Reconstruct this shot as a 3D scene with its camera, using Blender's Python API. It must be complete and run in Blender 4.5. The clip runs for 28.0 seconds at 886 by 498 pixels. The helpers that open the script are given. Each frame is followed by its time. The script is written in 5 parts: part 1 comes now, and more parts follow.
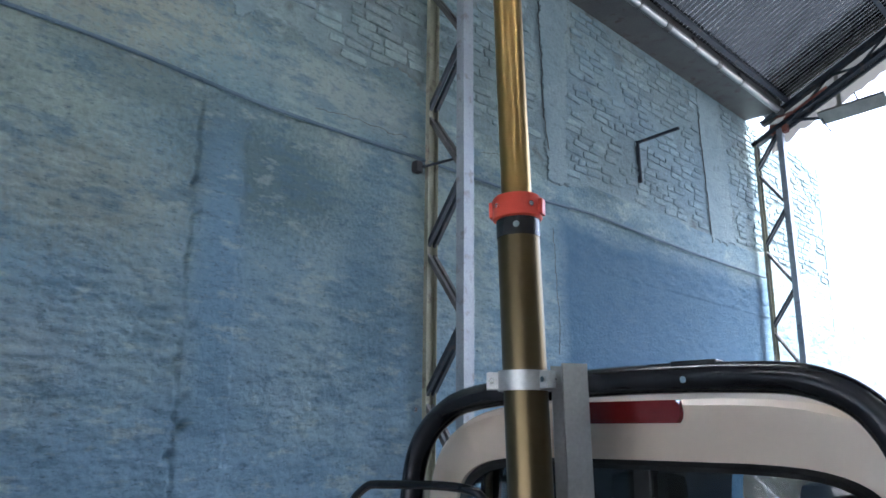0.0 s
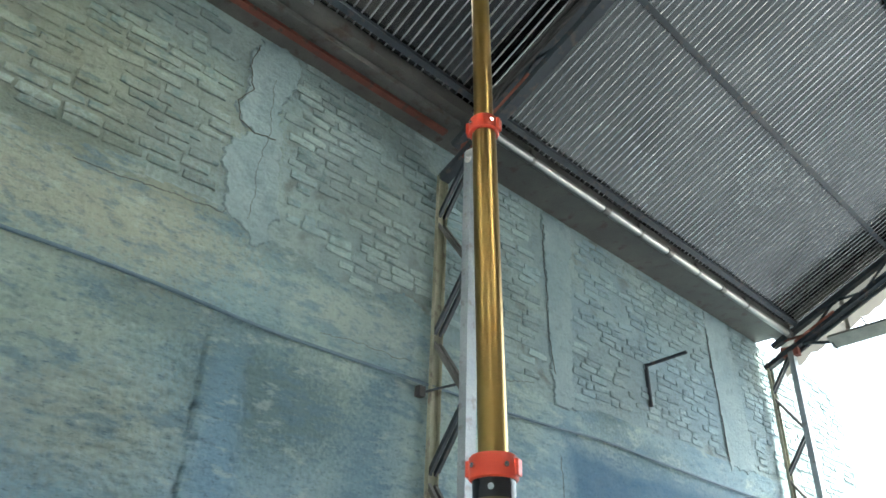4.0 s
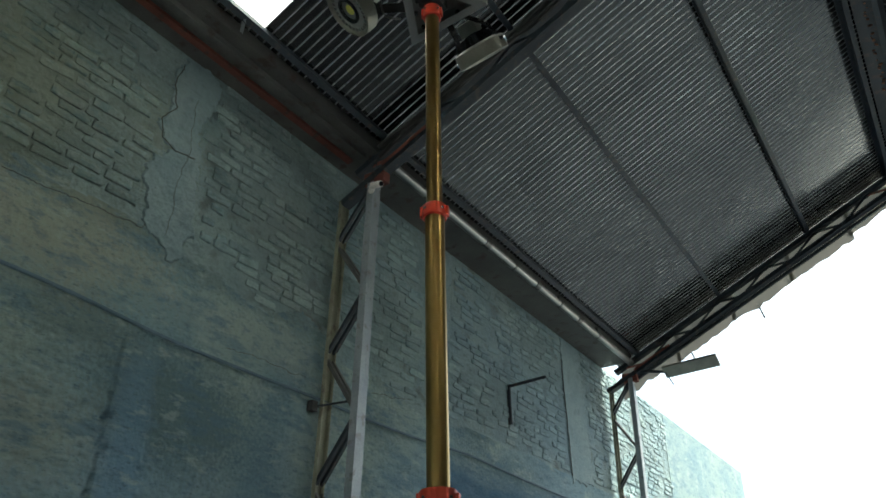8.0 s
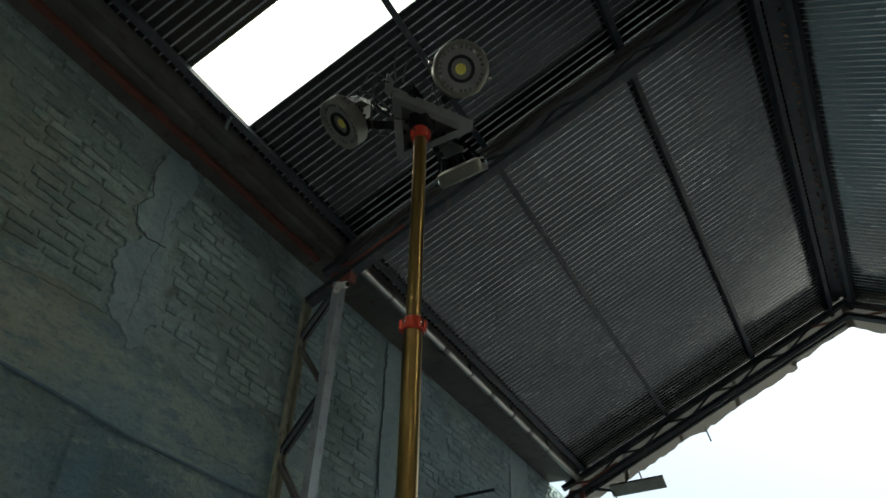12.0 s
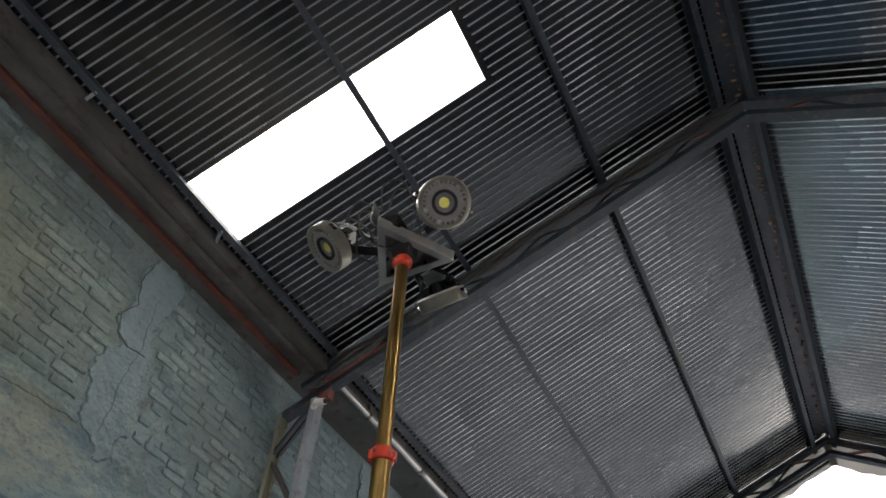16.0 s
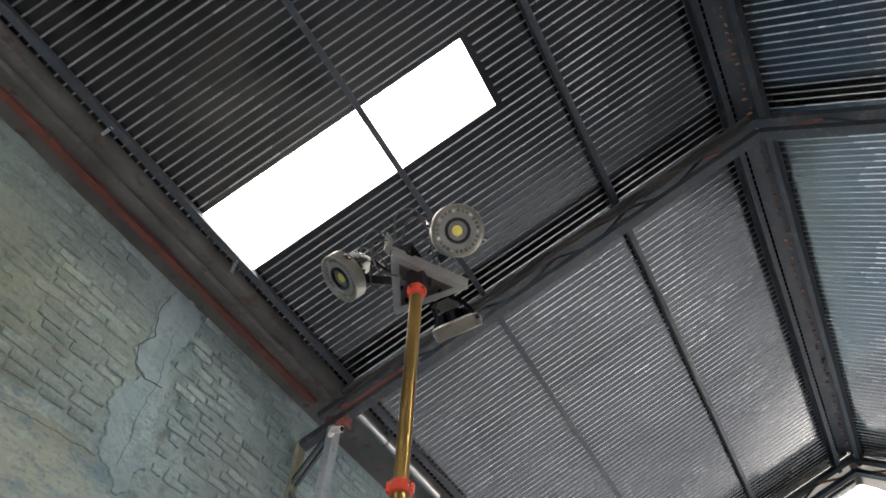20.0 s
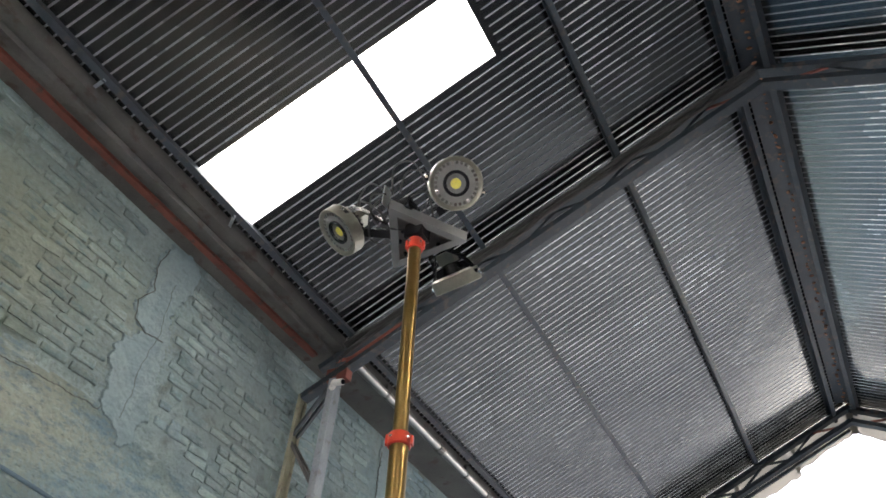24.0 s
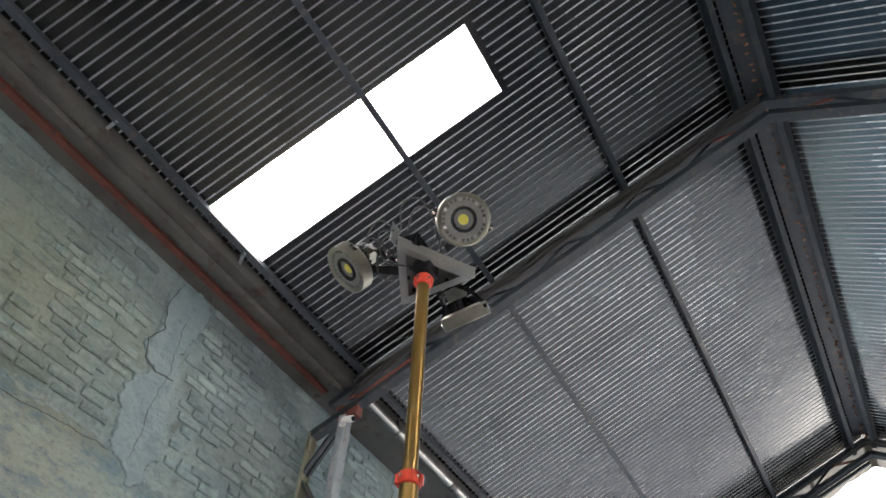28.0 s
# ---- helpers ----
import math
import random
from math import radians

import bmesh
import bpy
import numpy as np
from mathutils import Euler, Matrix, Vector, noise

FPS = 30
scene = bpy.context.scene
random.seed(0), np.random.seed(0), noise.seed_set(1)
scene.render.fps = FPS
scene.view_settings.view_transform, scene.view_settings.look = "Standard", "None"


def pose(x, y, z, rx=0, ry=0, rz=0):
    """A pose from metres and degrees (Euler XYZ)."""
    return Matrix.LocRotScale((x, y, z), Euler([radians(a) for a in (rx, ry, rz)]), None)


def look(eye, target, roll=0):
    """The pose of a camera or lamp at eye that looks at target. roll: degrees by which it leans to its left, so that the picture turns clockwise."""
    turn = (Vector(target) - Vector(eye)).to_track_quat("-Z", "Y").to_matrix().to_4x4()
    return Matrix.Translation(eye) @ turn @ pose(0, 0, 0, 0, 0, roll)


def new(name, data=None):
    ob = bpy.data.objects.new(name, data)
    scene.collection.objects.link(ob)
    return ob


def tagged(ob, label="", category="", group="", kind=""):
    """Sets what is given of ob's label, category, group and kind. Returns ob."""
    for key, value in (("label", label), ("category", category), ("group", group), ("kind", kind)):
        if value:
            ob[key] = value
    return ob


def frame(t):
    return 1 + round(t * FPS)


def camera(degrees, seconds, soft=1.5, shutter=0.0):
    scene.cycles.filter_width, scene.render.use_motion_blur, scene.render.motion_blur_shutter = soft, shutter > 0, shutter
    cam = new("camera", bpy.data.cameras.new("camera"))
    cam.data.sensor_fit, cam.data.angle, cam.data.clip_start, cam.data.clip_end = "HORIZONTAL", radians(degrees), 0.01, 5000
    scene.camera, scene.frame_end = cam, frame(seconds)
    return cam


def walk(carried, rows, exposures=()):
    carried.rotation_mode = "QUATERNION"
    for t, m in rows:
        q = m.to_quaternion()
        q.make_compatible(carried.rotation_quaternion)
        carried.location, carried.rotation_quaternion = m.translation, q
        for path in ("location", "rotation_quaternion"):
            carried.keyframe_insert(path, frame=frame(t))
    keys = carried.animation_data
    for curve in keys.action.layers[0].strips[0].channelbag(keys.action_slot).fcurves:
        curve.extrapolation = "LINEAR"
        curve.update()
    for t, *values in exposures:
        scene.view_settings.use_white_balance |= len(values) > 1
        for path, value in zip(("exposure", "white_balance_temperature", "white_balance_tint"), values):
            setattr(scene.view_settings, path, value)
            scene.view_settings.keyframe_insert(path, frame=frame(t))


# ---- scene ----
# seconds, eye, point looked at, roll
PATH = (
    (0.0, (3.748, 0.925, 1.532), (2.381, 2.304, 2.010), 0.40),
    (0.5, (3.798, 1.008, 1.590), (2.410, 2.326, 2.169), 2.50),
    (1.0, (3.839, 1.018, 1.613), (2.442, 2.281, 2.285), 2.00),
    (1.5, (3.889, 1.002, 1.639), (2.504, 2.251, 2.361), 2.40),
    (2.0, (3.893, 0.994, 1.651), (2.536, 2.223, 2.456), 1.60),
    (2.5, (3.898, 0.984, 1.676), (2.556, 2.196, 2.531), 1.30),
    (4.5, (3.855, 0.900, 1.626), (2.645, 2.128, 2.639), 1.70),
    (5.0, (3.836, 0.742, 1.657), (2.708, 2.058, 2.655), 1.30),
    (5.5, (3.787, 0.657, 1.642), (2.722, 2.032, 2.629), 1.60),
    (6.0, (3.922, 0.600, 1.644), (2.854, 1.983, 2.617), 2.40),
    (6.5, (3.939, 0.595, 1.614), (2.937, 1.970, 2.665), -0.60),
    (7.0, (4.023, 0.530, 1.611), (2.958, 1.910, 2.593), 0.90),
    (7.5, (4.012, 0.394, 1.590), (2.958, 1.780, 2.574), 1.90),
    (8.0, (3.973, 0.328, 1.594), (2.998, 1.766, 2.583), 0.90),
    (8.5, (3.913, 0.292, 1.580), (3.003, 1.766, 2.580), 0.10),
    (9.0, (3.939, 0.242, 1.593), (3.052, 1.722, 2.604), 0.60),
    (9.5, (3.930, 0.229, 1.594), (3.043, 1.704, 2.613), 1.70),
    (10.0, (3.894, 0.239, 1.588), (3.014, 1.694, 2.640), 1.60),
    (10.5, (3.915, 0.229, 1.594), (3.058, 1.668, 2.686), 1.60),
    (11.0, (3.913, 0.286, 1.614), (3.062, 1.701, 2.743), 2.00),
    (11.5, (3.922, 0.200, 1.597), (3.084, 1.603, 2.749), 2.70),
    (12.0, (3.939, 0.175, 1.598), (3.141, 1.554, 2.807), 2.90),
    (12.5, (3.944, 0.162, 1.607), (3.162, 1.522, 2.847), 3.20),
    (14.5, (4.000, 0.152, 1.683), (3.265, 1.418, 3.046), 4.80),
    (15.0, (4.055, 0.100, 1.622), (3.332, 1.334, 3.020), 5.60),
    (15.5, (4.040, 0.093, 1.619), (3.323, 1.315, 3.031), 5.90),
    (16.0, (4.036, 0.094, 1.603), (3.343, 1.307, 3.034), 5.40),
    (16.5, (4.044, 0.088, 1.614), (3.359, 1.294, 3.055), 5.30),
    (17.0, (4.038, 0.099, 1.620), (3.333, 1.293, 3.061), 5.80),
    (17.5, (4.063, 0.076, 1.647), (3.344, 1.272, 3.080), 6.40),
    (18.0, (4.043, 0.091, 1.633), (3.334, 1.280, 3.076), 5.90),
    (18.5, (4.061, 0.098, 1.629), (3.340, 1.271, 3.080), 5.50),
    (19.0, (4.052, 0.079, 1.644), (3.340, 1.250, 3.100), 5.40),
    (19.5, (4.053, 0.077, 1.636), (3.339, 1.234, 3.103), 5.60),
    (20.0, (4.051, 0.067, 1.626), (3.340, 1.227, 3.092), 5.50),
    (20.5, (4.072, 0.060, 1.648), (3.351, 1.238, 3.095), 5.40),
    (21.0, (4.063, 0.085, 1.648), (3.328, 1.290, 3.065), 5.40),
    (21.5, (4.072, 0.093, 1.654), (3.322, 1.327, 3.038), 4.80),
    (23.5, (4.039, 0.098, 1.641), (3.278, 1.329, 3.021), 5.50),
    (24.0, (4.047, 0.093, 1.648), (3.299, 1.332, 3.029), 5.00),
    (24.5, (4.042, 0.085, 1.652), (3.299, 1.324, 3.035), 4.60),
    (25.0, (4.023, 0.094, 1.630), (3.301, 1.315, 3.040), 3.90),
    (25.5, (4.044, 0.095, 1.642), (3.308, 1.309, 3.052), 4.30),
    (26.0, (4.047, 0.085, 1.653), (3.294, 1.295, 3.056), 4.90),
    (26.5, (4.022, 0.089, 1.646), (3.281, 1.296, 3.058), 4.70),
    (27.0, (4.019, 0.088, 1.642), (3.285, 1.283, 3.068), 4.70),
    (27.5, (4.035, 0.075, 1.648), (3.304, 1.250, 3.092), 4.80),
    (28.0, (4.062, 0.085, 1.655), (3.316, 1.255, 3.096), 5.30),
)
cam = camera(60.73, 28.0, soft=1.6)


from mathutils import geometry


EXPOSURES = (
    (0.0, 3.1, 5400, 10), (0.5, 3.1, 5400, 5), (0.9, 3.15, 5500, -20), (1.2, 3.2, 5500, -27), (2.0, 3.3, 5600, -33), (2.5, 3.4, 5900, -25), (4.5, 3.6, 6150, -1),
    (5.5, 3.3, 6150, -2), (6.0, 2.9, 6100, -4), (7.0, 2.2, 6100, -7), (8.0, 1.95, 6200, -7), (9.0, 1.35, 6350, -7), (10.0, 1.1, 6400, -7), (11.5, 1.1, 6350, -7), (12.5, 1.25, 6400, -3),
    (15.0, 2.3, 6400, 11), (17.0, 2.75, 6450, 11), (18.5, 3.1, 6450, 11), (20.0, 3.3, 6450, 11), (28.0, 3.35, 6450, 11),
)
walk(cam, [(t, look(e, p, r)) for t, e, p, r in PATH], EXPOSURES)

# ---- daylight ----
world = bpy.data.worlds.new("sky")
scene.world = world
world.use_nodes = True
wn = world.node_tree
sky = wn.nodes.new("ShaderNodeTexSky")
sky.sky_type = "NISHITA"
sky.sun_disc = False
sky.dust_density, sky.air_density, sky.ozone_density = 10.0, 1.0, 0.4
sky.sun_elevation = radians(72)
sky.sun_rotation = radians(40)
wn.nodes["Background"].inputs["Strength"].default_value = 0.15
wn.links.new(sky.outputs[0], wn.nodes["Background"].inputs["Color"])
sun_data = bpy.data.lights.new("sun", "SUN")
sun_data.energy, sun_data.angle, sun_data.color = 2.5, radians(0.5), (1.0, 0.95, 0.88)
sun = new("sun", sun_data)
sun.matrix_world = look((20 * math.sin(radians(40)), 20 * math.cos(radians(40)), 61.5), (0, 0, 0))


# ---- materials ----
def rgb(c):
    return (*c, 1.0)


def material(name, a, b, scale=6.0, rough=0.6, metal=0.0, bump=0.15, fine=60.0, c=None, random_tint=0.0, flecks=None, low=None, spots=(), grain_by=0.18, detail=6.0, cover=(0.35, 0.65), gloss=0.15, in_place=False, panels=(), speckles=(), tone=1.0):
    """Two colours mixed by a broad noise, a third in patches, fine relief and uneven gloss."""
    m = bpy.data.materials.new(name)
    m.use_nodes = True
    n, l = m.node_tree.nodes, m.node_tree.links
    bsdf = n["Principled BSDF"]
    co = n.new("ShaderNodeTexCoord")
    broad = n.new("ShaderNodeTexNoise")
    broad.inputs["Scale"].default_value, broad.inputs["Detail"].default_value = scale, detail
    small = n.new("ShaderNodeTexNoise")
    small.inputs["Scale"].default_value, small.inputs["Detail"].default_value = fine, 5
    where = n.new("ShaderNodeNewGeometry").outputs["Position"] if in_place else co.outputs["Object"]
    for t in (broad, small):
        l.new(where, t.inputs["Vector"])
    ramp = n.new("ShaderNodeMapRange")
    ramp.inputs["From Min"].default_value, ramp.inputs["From Max"].default_value = cover
    l.new(broad.outputs["Fac"], ramp.inputs["Value"])
    mix = n.new("ShaderNodeMix")
    mix.data_type = "RGBA"
    mix.inputs["A"].default_value, mix.inputs["B"].default_value = rgb(a), rgb(b)
    l.new(ramp.outputs["Result"], mix.inputs["Factor"])
    out = mix.outputs["Result"]
    if c:
        patch = n.new("ShaderNodeTexNoise")
        patch.inputs["Scale"].default_value, patch.inputs["Detail"].default_value = scale * 2.7, 8
        l.new(where, patch.inputs["Vector"])
        cut = n.new("ShaderNodeMapRange")
        cut.inputs["From Min"].default_value, cut.inputs["From Max"].default_value = 0.56, 0.68
        l.new(patch.outputs["Fac"], cut.inputs["Value"])
        mix2 = n.new("ShaderNodeMix")
        mix2.data_type = "RGBA"
        l.new(cut.outputs["Result"], mix2.inputs["Factor"])
        l.new(out, mix2.inputs["A"])
        mix2.inputs["B"].default_value = rgb(c)
        out = mix2.outputs["Result"]
    if low:
        split = n.new("ShaderNodeSeparateXYZ")
        l.new(where, split.inputs[0])
        drift = n.new("ShaderNodeMath")
        drift.operation = "MULTIPLY_ADD"
        l.new(broad.outputs["Fac"], drift.inputs[0])
        drift.inputs[1].default_value = 3.0
        l.new(split.outputs["Z"], drift.inputs[2])
        level = n.new("ShaderNodeMapRange")
        level.inputs["From Min"].default_value, level.inputs["From Max"].default_value = 4.9, 3.1
        l.new(drift.outputs[0], level.inputs["Value"])
        mix4 = n.new("ShaderNodeMix")
        mix4.data_type = "RGBA"
        l.new(level.outputs["Result"], mix4.inputs["Factor"])
        l.new(out, mix4.inputs["A"])
        mix4.inputs["B"].default_value = rgb(low)
        out = mix4.outputs["Result"]
    for (sy, sz), (ry, rz), colour, most in spots:
        shift = n.new("ShaderNodeMapping")
        shift.inputs["Location"].default_value = (0, -sy / ry, -sz / rz)
        shift.inputs["Scale"].default_value = (0, 1 / ry, 1 / rz)
        l.new(where, shift.inputs["Vector"])
        far = n.new("ShaderNodeVectorMath")
        far.operation = "LENGTH"
        l.new(shift.outputs[0], far.inputs[0])
        wob = n.new("ShaderNodeMath")
        wob.operation = "MULTIPLY_ADD"
        l.new(small.outputs["Fac"], wob.inputs[0])
        wob.inputs[1].default_value = 0.9
        l.new(far.outputs["Value"], wob.inputs[2])
        wob2 = n.new("ShaderNodeMath")
        wob2.operation = "MULTIPLY_ADD"
        l.new(broad.outputs["Fac"], wob2.inputs[0])
        wob2.inputs[1].default_value = 1.6
        l.new(wob.outputs[0], wob2.inputs[2])
        edge = n.new("ShaderNodeMapRange")
        edge.inputs["From Min"].default_value, edge.inputs["From Max"].default_value = 2.35, 1.65
        edge.inputs["To Max"].default_value = most
        l.new(wob2.outputs[0], edge.inputs["Value"])
        mix5 = n.new("ShaderNodeMix")
        mix5.data_type = "RGBA"
        l.new(edge.outputs["Result"], mix5.inputs["Factor"])
        l.new(out, mix5.inputs["A"])
        mix5.inputs["B"].default_value = rgb(colour)
        out = mix5.outputs["Result"]
    if flecks:
        stretch = n.new("ShaderNodeMapping")
        stretch.inputs["Scale"].default_value = (1, 3.4, 8.5)
        l.new(where, stretch.inputs["Vector"])
        spotty = n.new("ShaderNodeTexNoise")
        spotty.inputs["Scale"].default_value, spotty.inputs["Detail"].default_value, spotty.inputs["Roughness"].default_value = 1.9, 9, 0.72
        l.new(stretch.outputs[0], spotty.inputs["Vector"])
        cut = n.new("ShaderNodeMapRange")
        cut.inputs["From Min"].default_value, cut.inputs["From Max"].default_value = 0.53, 0.66
        cut.inputs["To Max"].default_value = 0.5
        l.new(spotty.outputs["Fac"], cut.inputs["Value"])
        mix3 = n.new("ShaderNodeMix")
        mix3.data_type = "RGBA"
        l.new(cut.outputs["Result"], mix3.inputs["Factor"])
        l.new(out, mix3.inputs["A"])
        mix3.inputs["B"].default_value = rgb(flecks)
        out = mix3.outputs["Result"]
    for colour, size, low_cut, most in speckles:
        squash = n.new("ShaderNodeMapping")
        squash.inputs["Scale"].default_value = (1, 1, 2.8)
        squash.inputs["Location"].default_value = (size, 0, 0)
        l.new(where, squash.inputs["Vector"])
        dots = n.new("ShaderNodeTexNoise")
        dots.inputs["Scale"].default_value, dots.inputs["Detail"].default_value, dots.inputs["Roughness"].default_value = size, 4, 0.65
        l.new(squash.outputs[0], dots.inputs["Vector"])
        cut = n.new("ShaderNodeMapRange")
        cut.inputs["From Min"].default_value, cut.inputs["From Max"].default_value = low_cut, low_cut + 0.09
        cut.inputs["To Max"].default_value = most
        l.new(dots.outputs["Fac"], cut.inputs["Value"])
        mix7 = n.new("ShaderNodeMix")
        mix7.data_type = "RGBA"
        l.new(cut.outputs["Result"], mix7.inputs["Factor"])
        l.new(out, mix7.inputs["A"])
        mix7.inputs["B"].default_value = rgb(colour)
        out = mix7.outputs["Result"]
    for (sy, sz), (ry, rz), colour, most in panels:
        shift = n.new("ShaderNodeMapping")
        shift.inputs["Location"].default_value = (0, -sy / ry, -sz / rz)
        shift.inputs["Scale"].default_value = (0, 1 / ry, 1 / rz)
        l.new(where, shift.inputs["Vector"])
        flat = n.new("ShaderNodeVectorMath")
        flat.operation = "ABSOLUTE"
        l.new(shift.outputs[0], flat.inputs[0])
        axes = n.new("ShaderNodeSeparateXYZ")
        l.new(flat.outputs[0], axes.inputs[0])
        rim = n.new("ShaderNodeMath")
        rim.operation = "MAXIMUM"
        l.new(axes.outputs["Y"], rim.inputs[0])
        l.new(axes.outputs["Z"], rim.inputs[1])
        rough_rim = n.new("ShaderNodeMath")
        rough_rim.operation = "MULTIPLY_ADD"
        l.new(broad.outputs["Fac"], rough_rim.inputs[0])
        rough_rim.inputs[1].default_value = 0.09
        l.new(rim.outputs[0], rough_rim.inputs[2])
        edge = n.new("ShaderNodeMapRange")
        edge.inputs["From Min"].default_value, edge.inputs["From Max"].default_value = 1.07, 0.97
        edge.inputs["To Max"].default_value = most
        l.new(rough_rim.outputs[0], edge.inputs["Value"])
        mix6 = n.new("ShaderNodeMix")
        mix6.data_type = "RGBA"
        l.new(edge.outputs["Result"], mix6.inputs["Factor"])
        l.new(out, mix6.inputs["A"])
        mix6.inputs["B"].default_value = rgb(colour)
        out = mix6.outputs["Result"]
    hsv = n.new("ShaderNodeHueSaturation")
    grain = n.new("ShaderNodeMapRange")
    grain.inputs["To Min"].default_value, grain.inputs["To Max"].default_value = tone * (1 - grain_by), tone * (1 + grain_by)
    l.new(small.outputs["Fac"], grain.inputs["Value"])
    value = grain.outputs["Result"]
    if random_tint:
        info = n.new("ShaderNodeObjectInfo")
        geo = n.new("ShaderNodeNewGeometry")
        add = n.new("ShaderNodeMath")
        l.new(info.outputs["Random"], add.inputs[0])
        l.new(geo.outputs["Random Per Island"], add.inputs[1])
        fr = n.new("ShaderNodeMath")
        fr.operation = "FRACT"
        l.new(add.outputs[0], fr.inputs[0])
        spread = n.new("ShaderNodeMapRange")
        spread.inputs["To Min"].default_value, spread.inputs["To Max"].default_value = 1 - random_tint, 1 + random_tint
        l.new(fr.outputs[0], spread.inputs["Value"])
        mul = n.new("ShaderNodeMath")
        mul.operation = "MULTIPLY"
        l.new(value, mul.inputs[0])
        l.new(spread.outputs["Result"], mul.inputs[1])
        value = mul.outputs[0]
    l.new(value, hsv.inputs["Value"])
    l.new(out, hsv.inputs["Color"])
    l.new(hsv.outputs["Color"], bsdf.inputs["Base Color"])
    rr = n.new("ShaderNodeMapRange")
    rr.inputs["To Min"].default_value, rr.inputs["To Max"].default_value = max(0.02, rough - gloss), min(1.0, rough + gloss)
    l.new(broad.outputs["Fac"], rr.inputs["Value"])
    l.new(rr.outputs["Result"], bsdf.inputs["Roughness"])
    bsdf.inputs["Metallic"].default_value = metal
    if bump:
        bp = n.new("ShaderNodeBump")
        bp.inputs["Strength"].default_value, bp.inputs["Distance"].default_value = bump, 0.02
        height = small.outputs["Fac"]
        if flecks:
            both = n.new("ShaderNodeMath")
            both.operation = "MULTIPLY_ADD"
            l.new(spotty.outputs["Fac"], both.inputs[0])
            both.inputs[1].default_value = -1.6
            l.new(small.outputs["Fac"], both.inputs[2])
            height = both.outputs[0]
        l.new(height, bp.inputs["Height"])
        l.new(bp.outputs["Normal"], bsdf.inputs["Normal"])
    return m


STAINS = (
    ((8.3, 3.6), (2.2, 0.35), (0.26, 0.40, 0.50), 0.55),
    ((1.5, 3.3), (1.2, 0.5), (0.36, 0.45, 0.38), 0.55),
    ((3.35, 3.05), (0.75, 0.42), (0.16, 0.25, 0.27), 0.90),
    ((1.9, 3.85), (0.9, 0.26), (0.46, 0.50, 0.40), 0.65),
    ((2.2, 2.7), (0.6, 0.35), (0.43, 0.47, 0.38), 0.60),
    ((1.2, 2.3), (0.5, 0.3), (0.44, 0.48, 0.40), 0.60),
    ((1.9, 4.1), (1.0, 0.12), (0.24, 0.27, 0.20), 0.75),
    ((6.9, 3.85), (0.5, 0.35), (0.13, 0.21, 0.24), 0.85),
    ((5.4, 3.9), (0.5, 0.25), (0.22, 0.28, 0.26), 0.75),
    ((3.8, 3.75), (0.7, 0.2), (0.46, 0.53, 0.48), 0.65),
    ((3.6, 4.02), (0.8, 0.14), (0.24, 0.31, 0.30), 0.75),
    ((2.93, 2.2), (0.16, 1.0), (0.23, 0.39, 0.54), 0.85),
    ((5.1, 3.5), (0.5, 0.3), (0.20, 0.29, 0.30), 0.75),
    ((7.4, 3.5), (0.9, 0.22), (0.17, 0.27, 0.31), 0.85),
    ((1.2, 3.2), (0.8, 0.14), (0.22, 0.31, 0.31), 0.75),
    ((4.0, 2.5), (0.35, 0.8), (0.20, 0.33, 0.42), 0.75),
    ((1.9, 1.8), (0.5, 0.4), (0.42, 0.50, 0.50), 0.55),
    ((2.4, 3.35), (0.5, 0.16), (0.24, 0.32, 0.31), 0.75),
    ((1.5, 3.8), (1.3, 0.36), (0.47, 0.51, 0.42), 0.90),
)
BLUE_PANEL = (((8.36, 1.2), (2.24, 2.25), (0.040, 0.140, 0.262), 0.84),)
GRIME = (
    ((8.2, 4.5), (2.6, 1.1), (0.27, 0.40, 0.50), 0.5),
    ((1.6, 4.9), (1.5, 0.9), (0.38, 0.46, 0.37), 0.5),
    ((4.0, 4.9), (0.8, 0.7), (0.30, 0.42, 0.46), 0.45),
    ((1.4, 4.7), (1.5, 0.6), (0.40, 0.41, 0.29), 0.5),
    ((3.9, 4.75), (0.7, 0.5), (0.33, 0.38, 0.35), 0.5),
    ((1.7, 4.2), (0.9, 0.16), (0.20, 0.24, 0.19), 0.6),
    ((3.7, 5.45), (1.3, 0.22), (0.20, 0.25, 0.25), 0.6),
    ((2.2, 5.4), (0.9, 0.25), (0.24, 0.30, 0.31), 0.5),
    ((7.3, 4.2), (1.1, 0.45), (0.26, 0.33, 0.34), 0.5),
    ((5.2, 4.4), (0.5, 0.5), (0.24, 0.31, 0.30), 0.5),
    ((2.3, 4.6), (0.35, 0.5), (0.25, 0.32, 0.32), 0.5),
    ((8.4, 5.1), (0.9, 0.4), (0.28, 0.36, 0.36), 0.5),
)
PLASTER = material("blue_limewash_plaster", (0.30, 0.44, 0.47), (0.44, 0.55, 0.51), 0.9, 0.85, 0, 0.5, 34, (0.45, 0.56, 0.55), flecks=(0.13, 0.21, 0.25), low=(0.27, 0.43, 0.57), cover=(0.38, 0.62), spots=STAINS, panels=BLUE_PANEL, in_place=True, speckles=(((0.14, 0.26, 0.36), 3.1, 0.53, 0.52), ((0.54, 0.64, 0.60), 4.3, 0.56, 0.5), ((0.14, 0.24, 0.33), 8.0, 0.55, 0.5), ((0.48, 0.54, 0.48), 13.0, 0.58, 0.25), ((0.10, 0.17, 0.21), 19.0, 0.58, 0.55)), tone=0.66)
